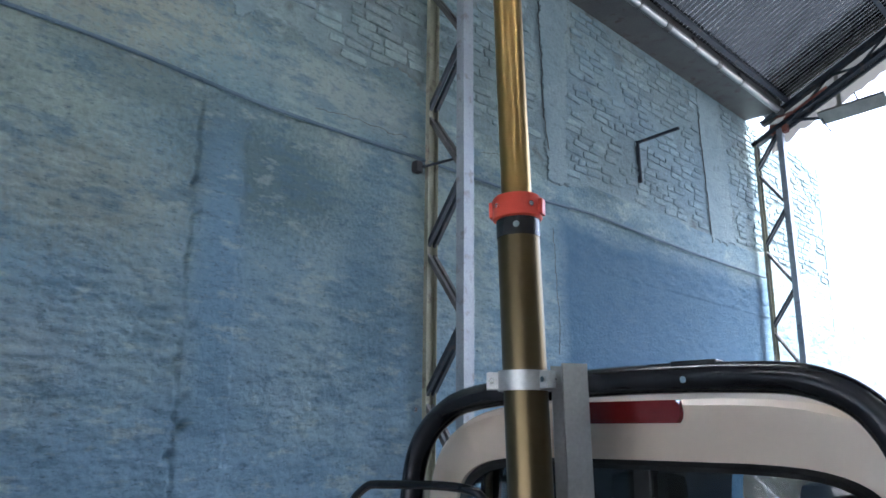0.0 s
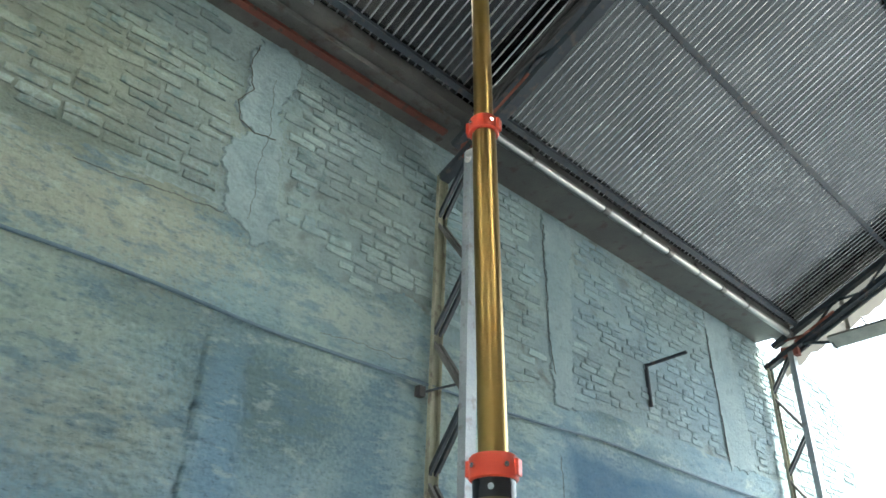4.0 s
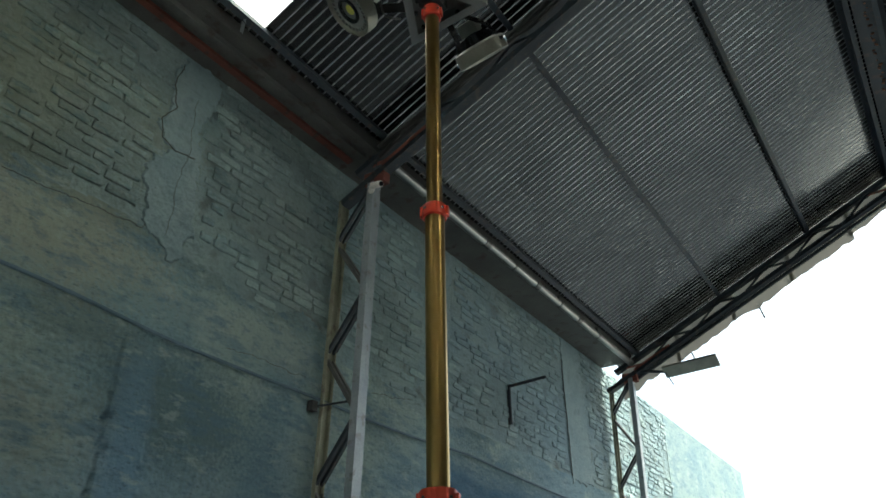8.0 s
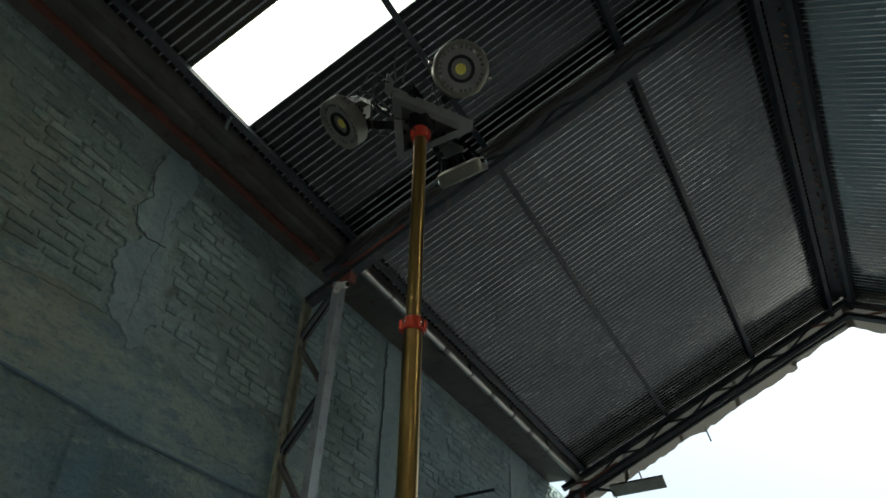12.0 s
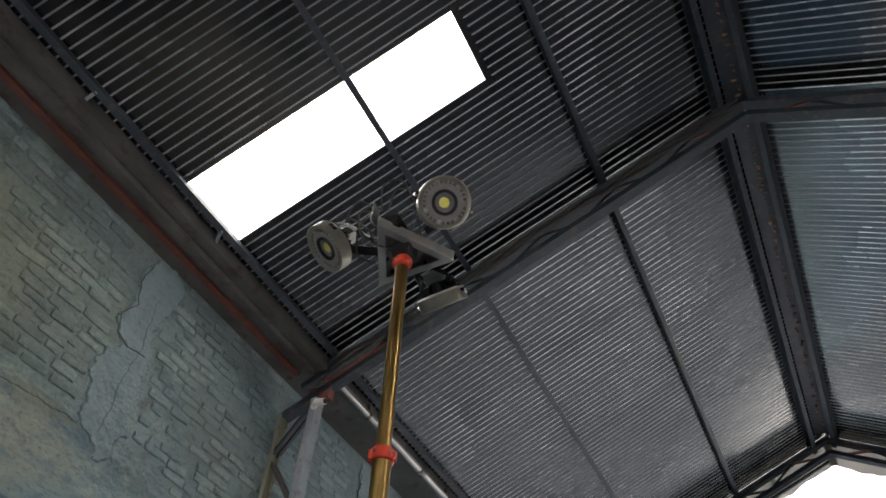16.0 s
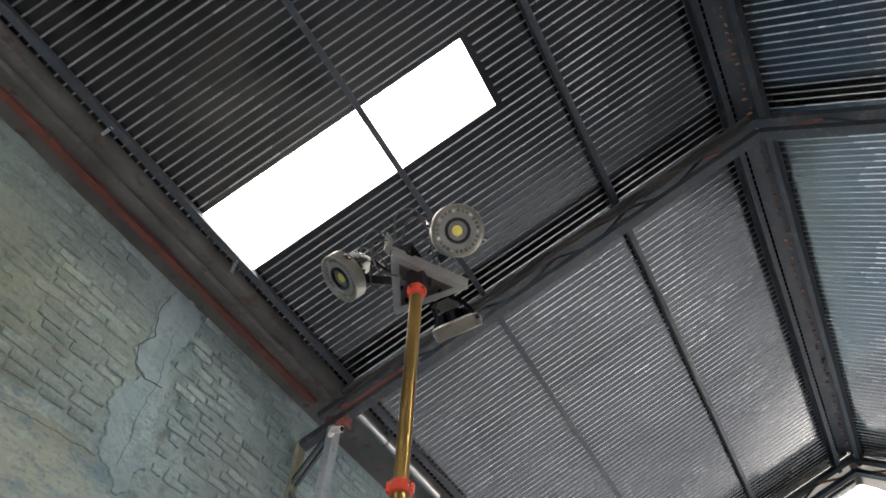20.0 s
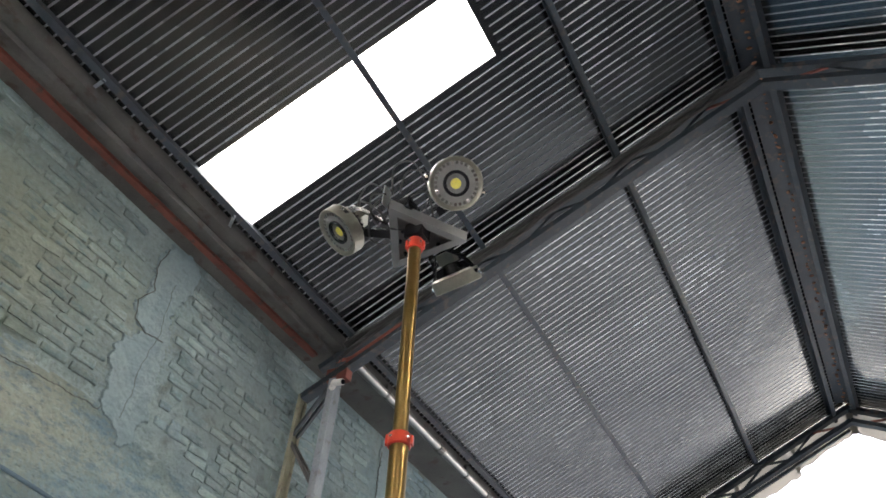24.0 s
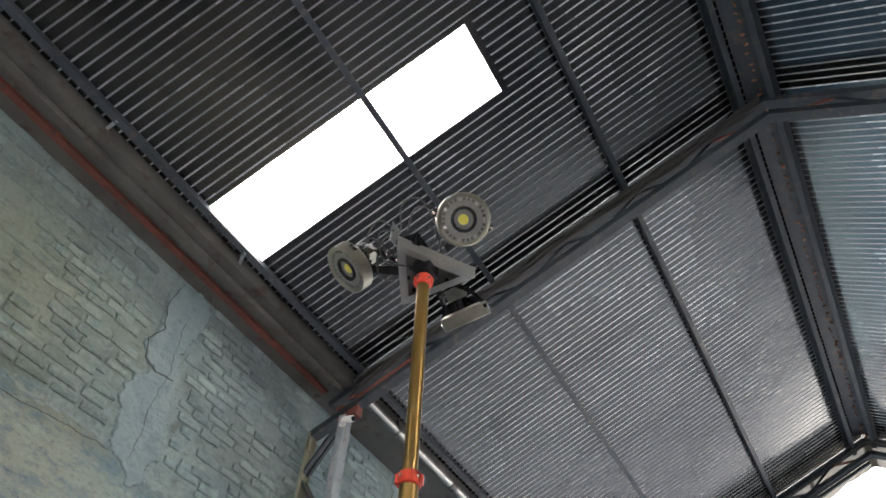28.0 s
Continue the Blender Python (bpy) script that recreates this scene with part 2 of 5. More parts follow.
BRICK = material("limewashed_brick", (0.31, 0.44, 0.48), (0.46, 0.57, 0.56), 1.1, 0.88, 0, 0.6, 40, (0.29, 0.38, 0.37), random_tint=0.17, flecks=(0.16, 0.23, 0.22), spots=GRIME, in_place=True, speckles=(((0.20, 0.31, 0.32), 6.0, 0.53, 0.6), ((0.56, 0.61, 0.54), 15.0, 0.58, 0.4)), tone=0.66)
MORTAR = material("limewashed_mortar", (0.29, 0.40, 0.42), (0.41, 0.52, 0.51), 1.5, 0.9, 0, 0.8, 30, (0.24, 0.28, 0.26), flecks=(0.14, 0.18, 0.18), spots=GRIME, in_place=True, tone=0.66)
CRACK = material("dark_open_crack", (0.07, 0.075, 0.07), (0.11, 0.11, 0.10), 9.0, 0.95, 0, 0.2, 90)
PATCH = material("smooth_cement_render", (0.32, 0.44, 0.47), (0.40, 0.51, 0.53), 2.4, 0.85, 0, 0.6, 30, (0.30, 0.40, 0.42), flecks=(0.24, 0.32, 0.34), in_place=True, tone=0.66)
SHEET = material("dark_galvanised_sheet", (0.064, 0.067, 0.067), (0.090, 0.094, 0.093), 1.2, 0.15, 0.85, 0.01, 60, gloss=0.05)
# Rib highlights put into the colour: a paler copy of the same metal.
RIB_HIGHLIGHT = material("rib_highlight_sheet", (0.25, 0.255, 0.26), (0.34, 0.345, 0.35), 0.8, 0.27, 0.55, 0.01, 60, gloss=0.05)
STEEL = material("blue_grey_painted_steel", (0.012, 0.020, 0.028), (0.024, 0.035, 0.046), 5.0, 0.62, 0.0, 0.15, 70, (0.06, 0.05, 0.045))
PALE_STEEL = material("silver_painted_steel", (0.27, 0.30, 0.33), (0.34, 0.37, 0.39), 5.0, 0.45, 0.3, 0.15, 70, (0.22, 0.22, 0.22))
OLIVE_STEEL = material("dusty_olive_painted_steel", (0.24, 0.24, 0.17), (0.30, 0.30, 0.22), 5.0, 0.5, 0.2, 0.15, 70, (0.18, 0.16, 0.12))
FLASHING = material("dull_pale_sheet_metal", (0.36, 0.36, 0.35), (0.46, 0.46, 0.44), 2.0, 0.6, 0.2, 0.1, 40, (0.28, 0.26, 0.24))
RUST = material("red_oxide_primed_steel", (0.15, 0.045, 0.034), (0.22, 0.07, 0.05), 5.0, 0.7, 0.1, 0.2, 60, (0.10, 0.06, 0.05))
CLAY = material("reddish_closure_mortar", (0.24, 0.10, 0.05), (0.36, 0.19, 0.11), 9.0, 0.9, 0, 0.3, 60, random_tint=0.3)
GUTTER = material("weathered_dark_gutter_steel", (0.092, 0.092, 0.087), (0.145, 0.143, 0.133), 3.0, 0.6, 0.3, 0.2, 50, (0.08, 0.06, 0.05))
PIPE = material("bright_galvanised_pipe", (0.22, 0.22, 0.215), (0.28, 0.28, 0.27), 1.0, 0.28, 0.9, 0.0, 50, grain_by=0.03, gloss=0.03)
GOLD = material("bronze_anodised_tube", (0.32, 0.215, 0.078), (0.40, 0.27, 0.10), 4.0, 0.32, 1.0, 0.0, 90, gloss=0.03, grain_by=0.03)
BRONZE = material("dark_bronze_anodised_tube", (0.13, 0.098, 0.05), (0.165, 0.122, 0.065), 4.0, 0.32, 1.0, 0.0, 90, gloss=0.03, grain_by=0.03)
RED = material("red_anodised_collar", (0.62, 0.055, 0.03), (0.70, 0.08, 0.04), 12.0, 0.4, 0.15, 0.05, 90, grain_by=0.03)
ALU = material("brushed_aluminium", (0.52, 0.52, 0.51), (0.62, 0.62, 0.60), 8.0, 0.42, 0.85, 0.05, 120)
GREY_CAST = material("cast_grey_lamp_housing", (0.20, 0.195, 0.165), (0.26, 0.25, 0.21), 9.0, 0.4, 0.6, 0.08, 90)
BLACK = material("black_coated_steel", (0.014, 0.014, 0.016), (0.022, 0.022, 0.025), 8.0, 0.2, 0.0, 0.03, 90, grain_by=0.03)
RUBBER = material("black_rubber", (0.02, 0.02, 0.02), (0.035, 0.035, 0.035), 8.0, 0.7, 0.0, 0.05, 90)
LED = material("yellow_led_chip", (0.80, 0.72, 0.10), (0.85, 0.78, 0.16), 30.0, 0.4, 0.0, 0.1, 300)
CHROME = material("bright_screw_steel", (0.75, 0.75, 0.74), (0.82, 0.82, 0.80), 9.0, 0.2, 1.0, 0.0, 90, grain_by=0.03)
CAR_WHITE = material("cream_white_car_paint", (0.74, 0.62, 0.49), (0.77, 0.65, 0.52), 3.0, 0.25, 0.0, 0.0, 90, gloss=0.04, grain_by=0.03)
TRAY = material("grey_painted_sheet", (0.23, 0.23, 0.225), (0.29, 0.29, 0.28), 8.0, 0.5, 0.4, 0.05, 120)
CABLE_PAINT = material("painted_over_cable", (0.08, 0.13, 0.17), (0.13, 0.19, 0.24), 3.0, 0.7, 0.0, 0.1, 60)
LAMP_RED = material("red_lamp_lens", (0.15, 0.010, 0.012), (0.19, 0.014, 0.015), 12.0, 0.2, 0.0, 0.0, 90, gloss=0.05, grain_by=0.03)
SEAT = material("dark_seat_cloth", (0.03, 0.03, 0.035), (0.05, 0.05, 0.055), 12.0, 0.9, 0.0, 0.2, 200)
CONCRETE = material("dusty_concrete_floor", (0.34, 0.325, 0.30), (0.43, 0.41, 0.375), 0.9, 0.8, 0.0, 0.3, 18, (0.22, 0.212, 0.198))
DARK_APRON = material("dark_blue_grey_apron", (0.028, 0.033, 0.042), (0.042, 0.048, 0.058), 0.7, 0.85, 0.0, 0.5, 40, (0.024, 0.028, 0.035))
GROUND = material("pale_gravel_yard", (0.30, 0.30, 0.295), (0.40, 0.40, 0.385), 0.3, 0.9, 0.0, 0.3, 6)
GREY_WALL = material("bare_grey_cement_render", (0.17, 0.17, 0.165), (0.24, 0.238, 0.23), 1.4, 0.9, 0, 0.5, 30, (0.14, 0.14, 0.135), in_place=True)
WHITE_PLASTIC = material("white_plastic", (0.72, 0.70, 0.66), (0.78, 0.76, 0.72), 10.0, 0.4, 0.0, 0.0, 90, grain_by=0.03)


def glass(name, tint, rough=0.02):
    m = bpy.data.materials.new(name)
    m.use_nodes = True
    b = m.node_tree.nodes["Principled BSDF"]
    b.inputs["Base Color"].default_value = rgb(tint)
    b.inputs["Roughness"].default_value = rough
    b.inputs["Transmission Weight"].default_value = 1.0
    return m


GLASS = glass("tinted_window_glass", (0.30, 0.37, 0.36))


def clear(name):
    m = bpy.data.materials.new(name)
    m.use_nodes = True
    n, l = m.node_tree.nodes, m.node_tree.links
    n.remove(n["Principled BSDF"])
    a, g, mix = n.new("ShaderNodeBsdfTransparent"), n.new("ShaderNodeBsdfGlossy"), n.new("ShaderNodeMixShader")
    g.inputs["Roughness"].default_value = 0.05
    mix.inputs[0].default_value = 0.06
    l.new(a.outputs[0], mix.inputs[1])
    l.new(g.outputs[0], mix.inputs[2])
    l.new(mix.outputs[0], n["Material Output"].inputs["Surface"])
    return m


LENS = clear("clear_lamp_glass")


def translucent(name, tone=(0.88, 0.88, 0.86, 1), open_share=0.04):
    m = bpy.data.materials.new(name)
    m.use_nodes = True
    n, l = m.node_tree.nodes, m.node_tree.links
    n.remove(n["Principled BSDF"])
    t, clear, mix = n.new("ShaderNodeBsdfTranslucent"), n.new("ShaderNodeBsdfTransparent"), n.new("ShaderNodeMixShader")
    t.inputs["Color"].default_value = tone
    clear.inputs["Color"].default_value = (0.95, 0.95, 0.94, 1)
    mix.inputs[0].default_value = open_share
    l.new(t.outputs[0], mix.inputs[1])
    l.new(clear.outputs[0], mix.inputs[2])
    l.new(mix.outputs[0], n["Material Output"].inputs["Surface"])
    return m


TORN_SHEET = translucent("torn_translucent_sheet", (0.30, 0.29, 0.27, 1), 0.04)
SKYLIGHT = translucent("translucent_fibreglass_sheet")


# ---- mesh helpers ----
def finish(name, bm, mat, parent=None, label="", smooth=False):
    me = bpy.data.meshes.new(name)
    bm.normal_update()
    bm.to_mesh(me)
    bm.free()
    me.materials.append(mat)
    if smooth:
        me.shade_smooth()
        me.set_sharp_from_angle(angle=radians(40))
    ob = new(name, me)
    if parent:
        ob.parent = parent
    if label:
        ob["label"] = label
    return ob


def part(name, bm, mat, parent, label="", smooth=False):
    return finish(name, bm, mat, parent, label, smooth)


def thing(name, label, category, group="", at=(0, 0, 0)):
    ob = new(name)
    ob.empty_display_size = 0.1
    ob.matrix_world = Matrix.Translation(at)
    return tagged(ob, label, category, group)


def box(bm, lo, hi, m=None, bevel=0.0):
    c = [(lo[k] + hi[k]) / 2 for k in range(3)]
    s = [abs(hi[k] - lo[k]) for k in range(3)]
    mat = Matrix.Translation(c) @ Matrix.Diagonal((*s, 1))
    r = bmesh.ops.create_cube(bm, size=1, matrix=(m or Matrix()) @ mat)
    if bevel:
        edges = list({e for v in r["verts"] for e in v.link_edges})
        bmesh.ops.bevel(bm, geom=edges, offset=bevel, segments=2, affect="EDGES", profile=0.6)
    return bm


def along(p, q, up=(0, 0, 1)):
    """A frame at p whose x runs to q; z leans to up."""
    p, q = Vector(p), Vector(q)
    ax = (q - p).normalized()
    side = Vector(up).cross(ax)
    if side.length < 1e-4:
        side = Vector((0, 1, 0)).cross(ax)
    side.normalize()
    top = ax.cross(side)
    m = Matrix((ax, side, top)).transposed().to_4x4()
    return Matrix.Translation(p) @ m, (q - p).length


def beam(bm, p, q, w, h, up=(0, 0, 1), bevel=0.004):
    m, n = along(p, q, up)
    return box(bm, (0, -w / 2, -h / 2), (n, w / 2, h / 2), m, bevel)


def profile(bm, p, q, pts, up=(0, 0, 1)):
    """A closed outline (y, z) swept from p to q."""
    m, n = along(p, q, up)
    a = [bm.verts.new(m @ Vector((0, y, z))) for y, z in pts]
    b = [bm.verts.new(m @ Vector((n, y, z))) for y, z in pts]
    k = len(pts)
    for i in range(k):
        bm.faces.new((a[i], a[(i + 1) % k], b[(i + 1) % k], b[i]))
    bm.faces.new(a[::-1])
    bm.faces.new(b)
    bmesh.ops.recalc_face_normals(bm, faces=bm.faces[:])
    return bm


def angle_iron(bm, p, q, a=0.05, t=0.005, up=(0, 0, 1), flip=1):
    return profile(bm, p, q, [(0, 0), (a * flip, 0), (a * flip, t), (t * flip, t), (t * flip, a), (0, a)], up)


def channel(bm, p, q, w=0.05, h=0.1, t=0.004, up=(0, 0, 1)):
    """A lipped C purlin, open to one side."""
    return profile(bm, p, q, [(0, -h / 2), (w, -h / 2), (w, -h / 2 + 0.015), (w - t, -h / 2 + 0.015), (w - t, -h / 2 + t), (t, -h / 2 + t),
                              (t, h / 2 - t), (w - t, h / 2 - t), (w - t, h / 2 - 0.015), (w, h / 2 - 0.015), (w, h / 2), (0, h / 2)], up)


def tube(bm, p, q, r, seg=24, r2=None, cap=True):
    m, n = along(p, q)
    m = m @ pose(n / 2, 0, 0, 0, 90, 0)
    bmesh.ops.create_cone(bm, cap_ends=cap, segments=seg, radius1=r, radius2=r if r2 is None else r2, depth=n, matrix=m)
    return bm


def ring(bm, centre, axis, r_out, r_in, depth, seg=40, m=None):
    """A flat-sided ring: outer and inner wall, two faces."""
    f, _ = along(centre, Vector(centre) + Vector(axis))
    f = (m or Matrix()) @ f
    loops = []
    for x0, r in ((-depth / 2, r_out), (depth / 2, r_out), (depth / 2, r_in), (-depth / 2, r_in)):
        loops.append([bm.verts.new(f @ Vector((x0, r * math.cos(2 * math.pi * i / seg), r * math.sin(2 * math.pi * i / seg)))) for i in range(seg)])
    for a, b in zip(loops, loops[1:] + loops[:1]):
        for i in range(seg):
            bm.faces.new((a[i], a[(i + 1) % seg], b[(i + 1) % seg], b[i]))
    bmesh.ops.recalc_face_normals(bm, faces=bm.faces[:])
    return bm


def lathe(bm, outline, m, seg=40, front=True):
    """Turn (x, r) pairs about the x axis of m."""
    loops = [[bm.verts.new(m @ Vector((px, r * math.cos(2 * math.pi * i / seg), r * math.sin(2 * math.pi * i / seg)))) for i in range(seg)] for px, r in outline]
    for a, b in zip(loops, loops[1:]):
        for i in range(seg):
            bm.faces.new((a[i], a[(i + 1) % seg], b[(i + 1) % seg], b[i]))
    if front:
        bm.faces.new(loops[0][::-1])
    bm.faces.new(loops[-1])
    bmesh.ops.recalc_face_normals(bm, faces=bm.faces[:])
    return bm


def bent(bm, pts, r, seg=10, smooth_steps=6):
    """A round tube along a smooth line through pts."""
    p = [Vector(v) for v in pts]
    line = []
    for i in range(len(p) - 1):
        a, b, c, d = p[max(i - 1, 0)], p[i], p[i + 1], p[min(i + 2, len(p) - 1)]
        for k in range(smooth_steps):
            u = k / smooth_steps
            line.append(0.5 * ((2 * b) + (c - a) * u + (2 * a - 5 * b + 4 * c - d) * u * u + (3 * b - a - 3 * c + d) * u ** 3))
    line.append(p[-1])
    side = None
    loops = []
    for i, v in enumerate(line):
        d = (line[min(i + 1, len(line) - 1)] - line[max(i - 1, 0)]).normalized()
        if side is None:
            side = d.orthogonal().normalized()
        side = (side - d * side.dot(d)).normalized()
        other = d.cross(side)
        loops.append([bm.verts.new(v + r * (math.cos(2 * math.pi * k / seg) * side + math.sin(2 * math.pi * k / seg) * other)) for k in range(seg)])
    for a, b in zip(loops, loops[1:]):
        for i in range(seg):
            bm.faces.new((a[i], a[(i + 1) % seg], b[(i + 1) % seg], b[i]))
    bm.faces.new(loops[0][::-1])
    bm.faces.new(loops[-1])
    bmesh.ops.recalc_face_normals(bm, faces=bm.faces[:])
    return bm


# ---- plan ----
ROOF_Z, SLOPE, RIDGE = 5.564, 0.4817, 4.45
SPAN = 2 * RIDGE
Y_BACK, Y_MID, Y_END = -7.0, 4.53, 10.45
WALL_TOP = 5.64


def roof_z(px):
    return ROOF_Z + SLOPE * (px if px <= RIDGE else SPAN - px)


# ---- ground and floor ----
bm = bmesh.new()
for px in range(-60, 60, 20):
    for py in range(-60, 60, 20):
        vs = [bm.verts.new((px * 20 + a * 400, py * 20 + b * 400, -0.06)) for a, b in ((0, 0), (1, 0), (1, 1), (0, 1))]
        bm.faces.new(vs)
bmesh.ops.remove_doubles(bm, verts=bm.verts, dist=0.01)
tagged(finish("ground", bm, GROUND), "pale sunlit gravel yard ground around the shed", "ground", kind="structure")
bm = bmesh.new()
box(bm, (-0.25, Y_BACK - 0.2, -0.3), (SPAN + 0.25, 6.0, 0))
tagged(finish("floor", bm, CONCRETE), "dusty grey concrete shed floor", "floor", kind="structure")
# Unseen dark slab, added so the roof pans reflect less daylight.
bm = bmesh.new()
box(bm, (-12, 6.0, -0.3), (26, 27, -0.004))
tagged(finish("pavement", bm, DARK_APRON), "unseen dark apron at the open end, added to darken roof reflections", "pavement", kind="structure")


# ---- walls ----
HOLES = ((2.77, 2.88, 1.0), (2.81, 2.07, 0.8), (2.80, 1.71, 0.55), (2.765, 2.45, 0.45), (2.75, 1.42, 0.9), (2.79, 2.70, 0.7), (2.775, 2.22, 0.3), (2.75, 1.90, 0.5), (2.80, 1.56, 1.0))


def relief(y, z):
    """How far the render stands out of the wall: lumpy courses under thick limewash."""
    coarse = noise.fractal(Vector((1.3, y * 1.2, z * 1.2)), 1.0, 2.0, 3) * 0.012
    warp = 0.05 * noise.noise(Vector((y * 1.1, z * 0.6, 4.0)))
    lumps = noise.fractal(Vector((5.0, y * 4.5, (z + warp) * 10.0)), 0.7, 2.2, 4)
    pits = min(0.0, noise.noise(Vector((y * 9.0, z * 16.0, 9.0))) + 0.35) * 0.03
    h = coarse + 0.008 * lumps + 0.6 * pits
    if y < 2.9 and z < 3.3:
        crust = noise.fractal(Vector((2.0, y * 13.0, (z + warp) * 30.0)), 0.9, 2.0, 3)
        h += 0.005 * lumps + 0.0065 * crust - 0.030 * max(0.0, noise.noise(Vector((y * 7.0, z * 22.0, 31.0))) - 0.34)
    joint = 2.765 + 0.025 * noise.noise(Vector((0.0, z * 5.0, 3.0))) + 0.012 * noise.noise(Vector((0.0, z * 23.0, 8.0)))
    if y > joint + 0.006 and y < 3.06 + 0.03 * lumps and z < 3.4:
        h = 0.012 + 0.12 * h
    if z < 3.3:
        gap = max(0.0, min(1.0, 0.22 + 1.8 * noise.noise(Vector((4.0, z * 7.0, 5.0)))))
        h -= 0.012 * gap * math.exp(-((y - joint) / 0.010) ** 2)
        for hy, hz, deep in HOLES:
            ragged = 1.0 + 0.6 * noise.noise(Vector((y * 45.0, z * 45.0, hz)))
            h -= 0.045 * deep * ragged * math.exp(-((y - hy) / 0.026) ** 2 - ((z - hz - 0.5 * (y - hy)) / (0.012 + 0.012 * deep)) ** 2)
    if 3.4 < y < 4.6 and z > 2.6:
        h *= 0.45
    if z > 3.25:
        h *= 0.6
    if 5.9 < y < 10.6 and z < 3.0:
        h = 0.3 * h - 0.004
    return h


def brick_zone(y, z):
    """Where bare brickwork shows: above a ragged line, between the rendered ties."""
    edge = 4.10 + 0.06 * math.sin(y * 3.1) + (0.10 if y < 2.2 else 0)
    if y > 4.6:
        edge = 3.80 + 0.22 * noise.noise(Vector((y * 0.9, 3.0, 0)))
    if 3.15 < y < 4.6:
        edge = 4.02 + 0.14 * noise.noise(Vector((y * 2.0, 7.0, 0)))
    return z > edge


ys = np.concatenate((np.linspace(-1.0, 0.9, 70)[:-1], np.linspace(0.9, 4.7, 340)[:-1], np.linspace(4.7, 13.0, 330)))
zs = np.concatenate((np.linspace(0.0, 1.3, 45)[:-1], np.linspace(1.3, 3.5, 200)[:-1], np.linspace(3.5, WALL_TOP, 110)))
ny, nz = len(ys), len(zs)
verts, faces = [], []
for b in zs:
    for a in ys:
        d = relief(a, b)
        if brick_zone(a, b):
            d = -0.008 + 0.35 * d
        verts.append((d, a, b))
for j in range(nz - 1):
    for i in range(ny - 1):
        k = j * ny + i
        faces.append((k, k + 1, k + ny + 1, k + ny))
me = bpy.data.meshes.new("render")
me.from_pydata(verts, [], faces)
me.materials.append(PLASTER)
me.materials.append(MORTAR)
me.shade_smooth()
for f, poly in zip(faces, me.polygons):
    v = verts[f[0]]
    poly.material_index = 1 if brick_zone(v[1] + 0.02, v[2] + 0.02) else 0
bm = bmesh.new()
box(bm, (-0.25, Y_BACK, 0), (-0.03, 18.0, WALL_TOP))
wall_west = tagged(finish("wall_west", bm, PLASTER), "old brick wall with faded blue limewash and patched render", "wall", kind="structure")
coat = new("render_coat", me)
coat.parent = wall_west
coat["label"] = "uneven faded blue limewashed render"
for name, y0, y1 in (("render_coat_back", Y_BACK, -1.0), ("render_coat_yard", 13.0, 18.0)):
    bm = bmesh.new()
    box(bm, (-0.03, y0, 0), (0.0, y1, WALL_TOP))
    part("render_coat", bm, PLASTER, wall_west)
bm = bmesh.new()
box(bm, (SPAN, Y_BACK, 0), (SPAN + 0.2, Y_END + 0.4, WALL_TOP))
tagged(finish("wall_east", bm, GREY_WALL), "plain bare grey cement rendered wall", "wall", kind="structure")

# Upper south wall is unseen, added to keep daylight out of the shed.
bm = bmesh.new()
outline = [(-0.25, 3.3), (SPAN + 0.25, 3.3), (SPAN + 0.25, 5.5), (RIDGE, roof_z(RIDGE) - 0.03), (-0.25, 5.5)]
front, back = ([bm.verts.new((px, Y_BACK - dy, pz)) for px, pz in outline] for dy in (0.0, 0.2))
bm.faces.new(front)
bm.faces.new(back[::-1])
for i in range(5):
    bm.faces.new((front[i], back[i], back[(i + 1) % 5], front[(i + 1) % 5]))
bmesh.ops.recalc_face_normals(bm, faces=bm.faces[:])
tagged(finish("dimming_wall_south", bm, PLASTER), "unseen gable wall over the wide entrance, added to dim the shed", "wall", kind="structure")


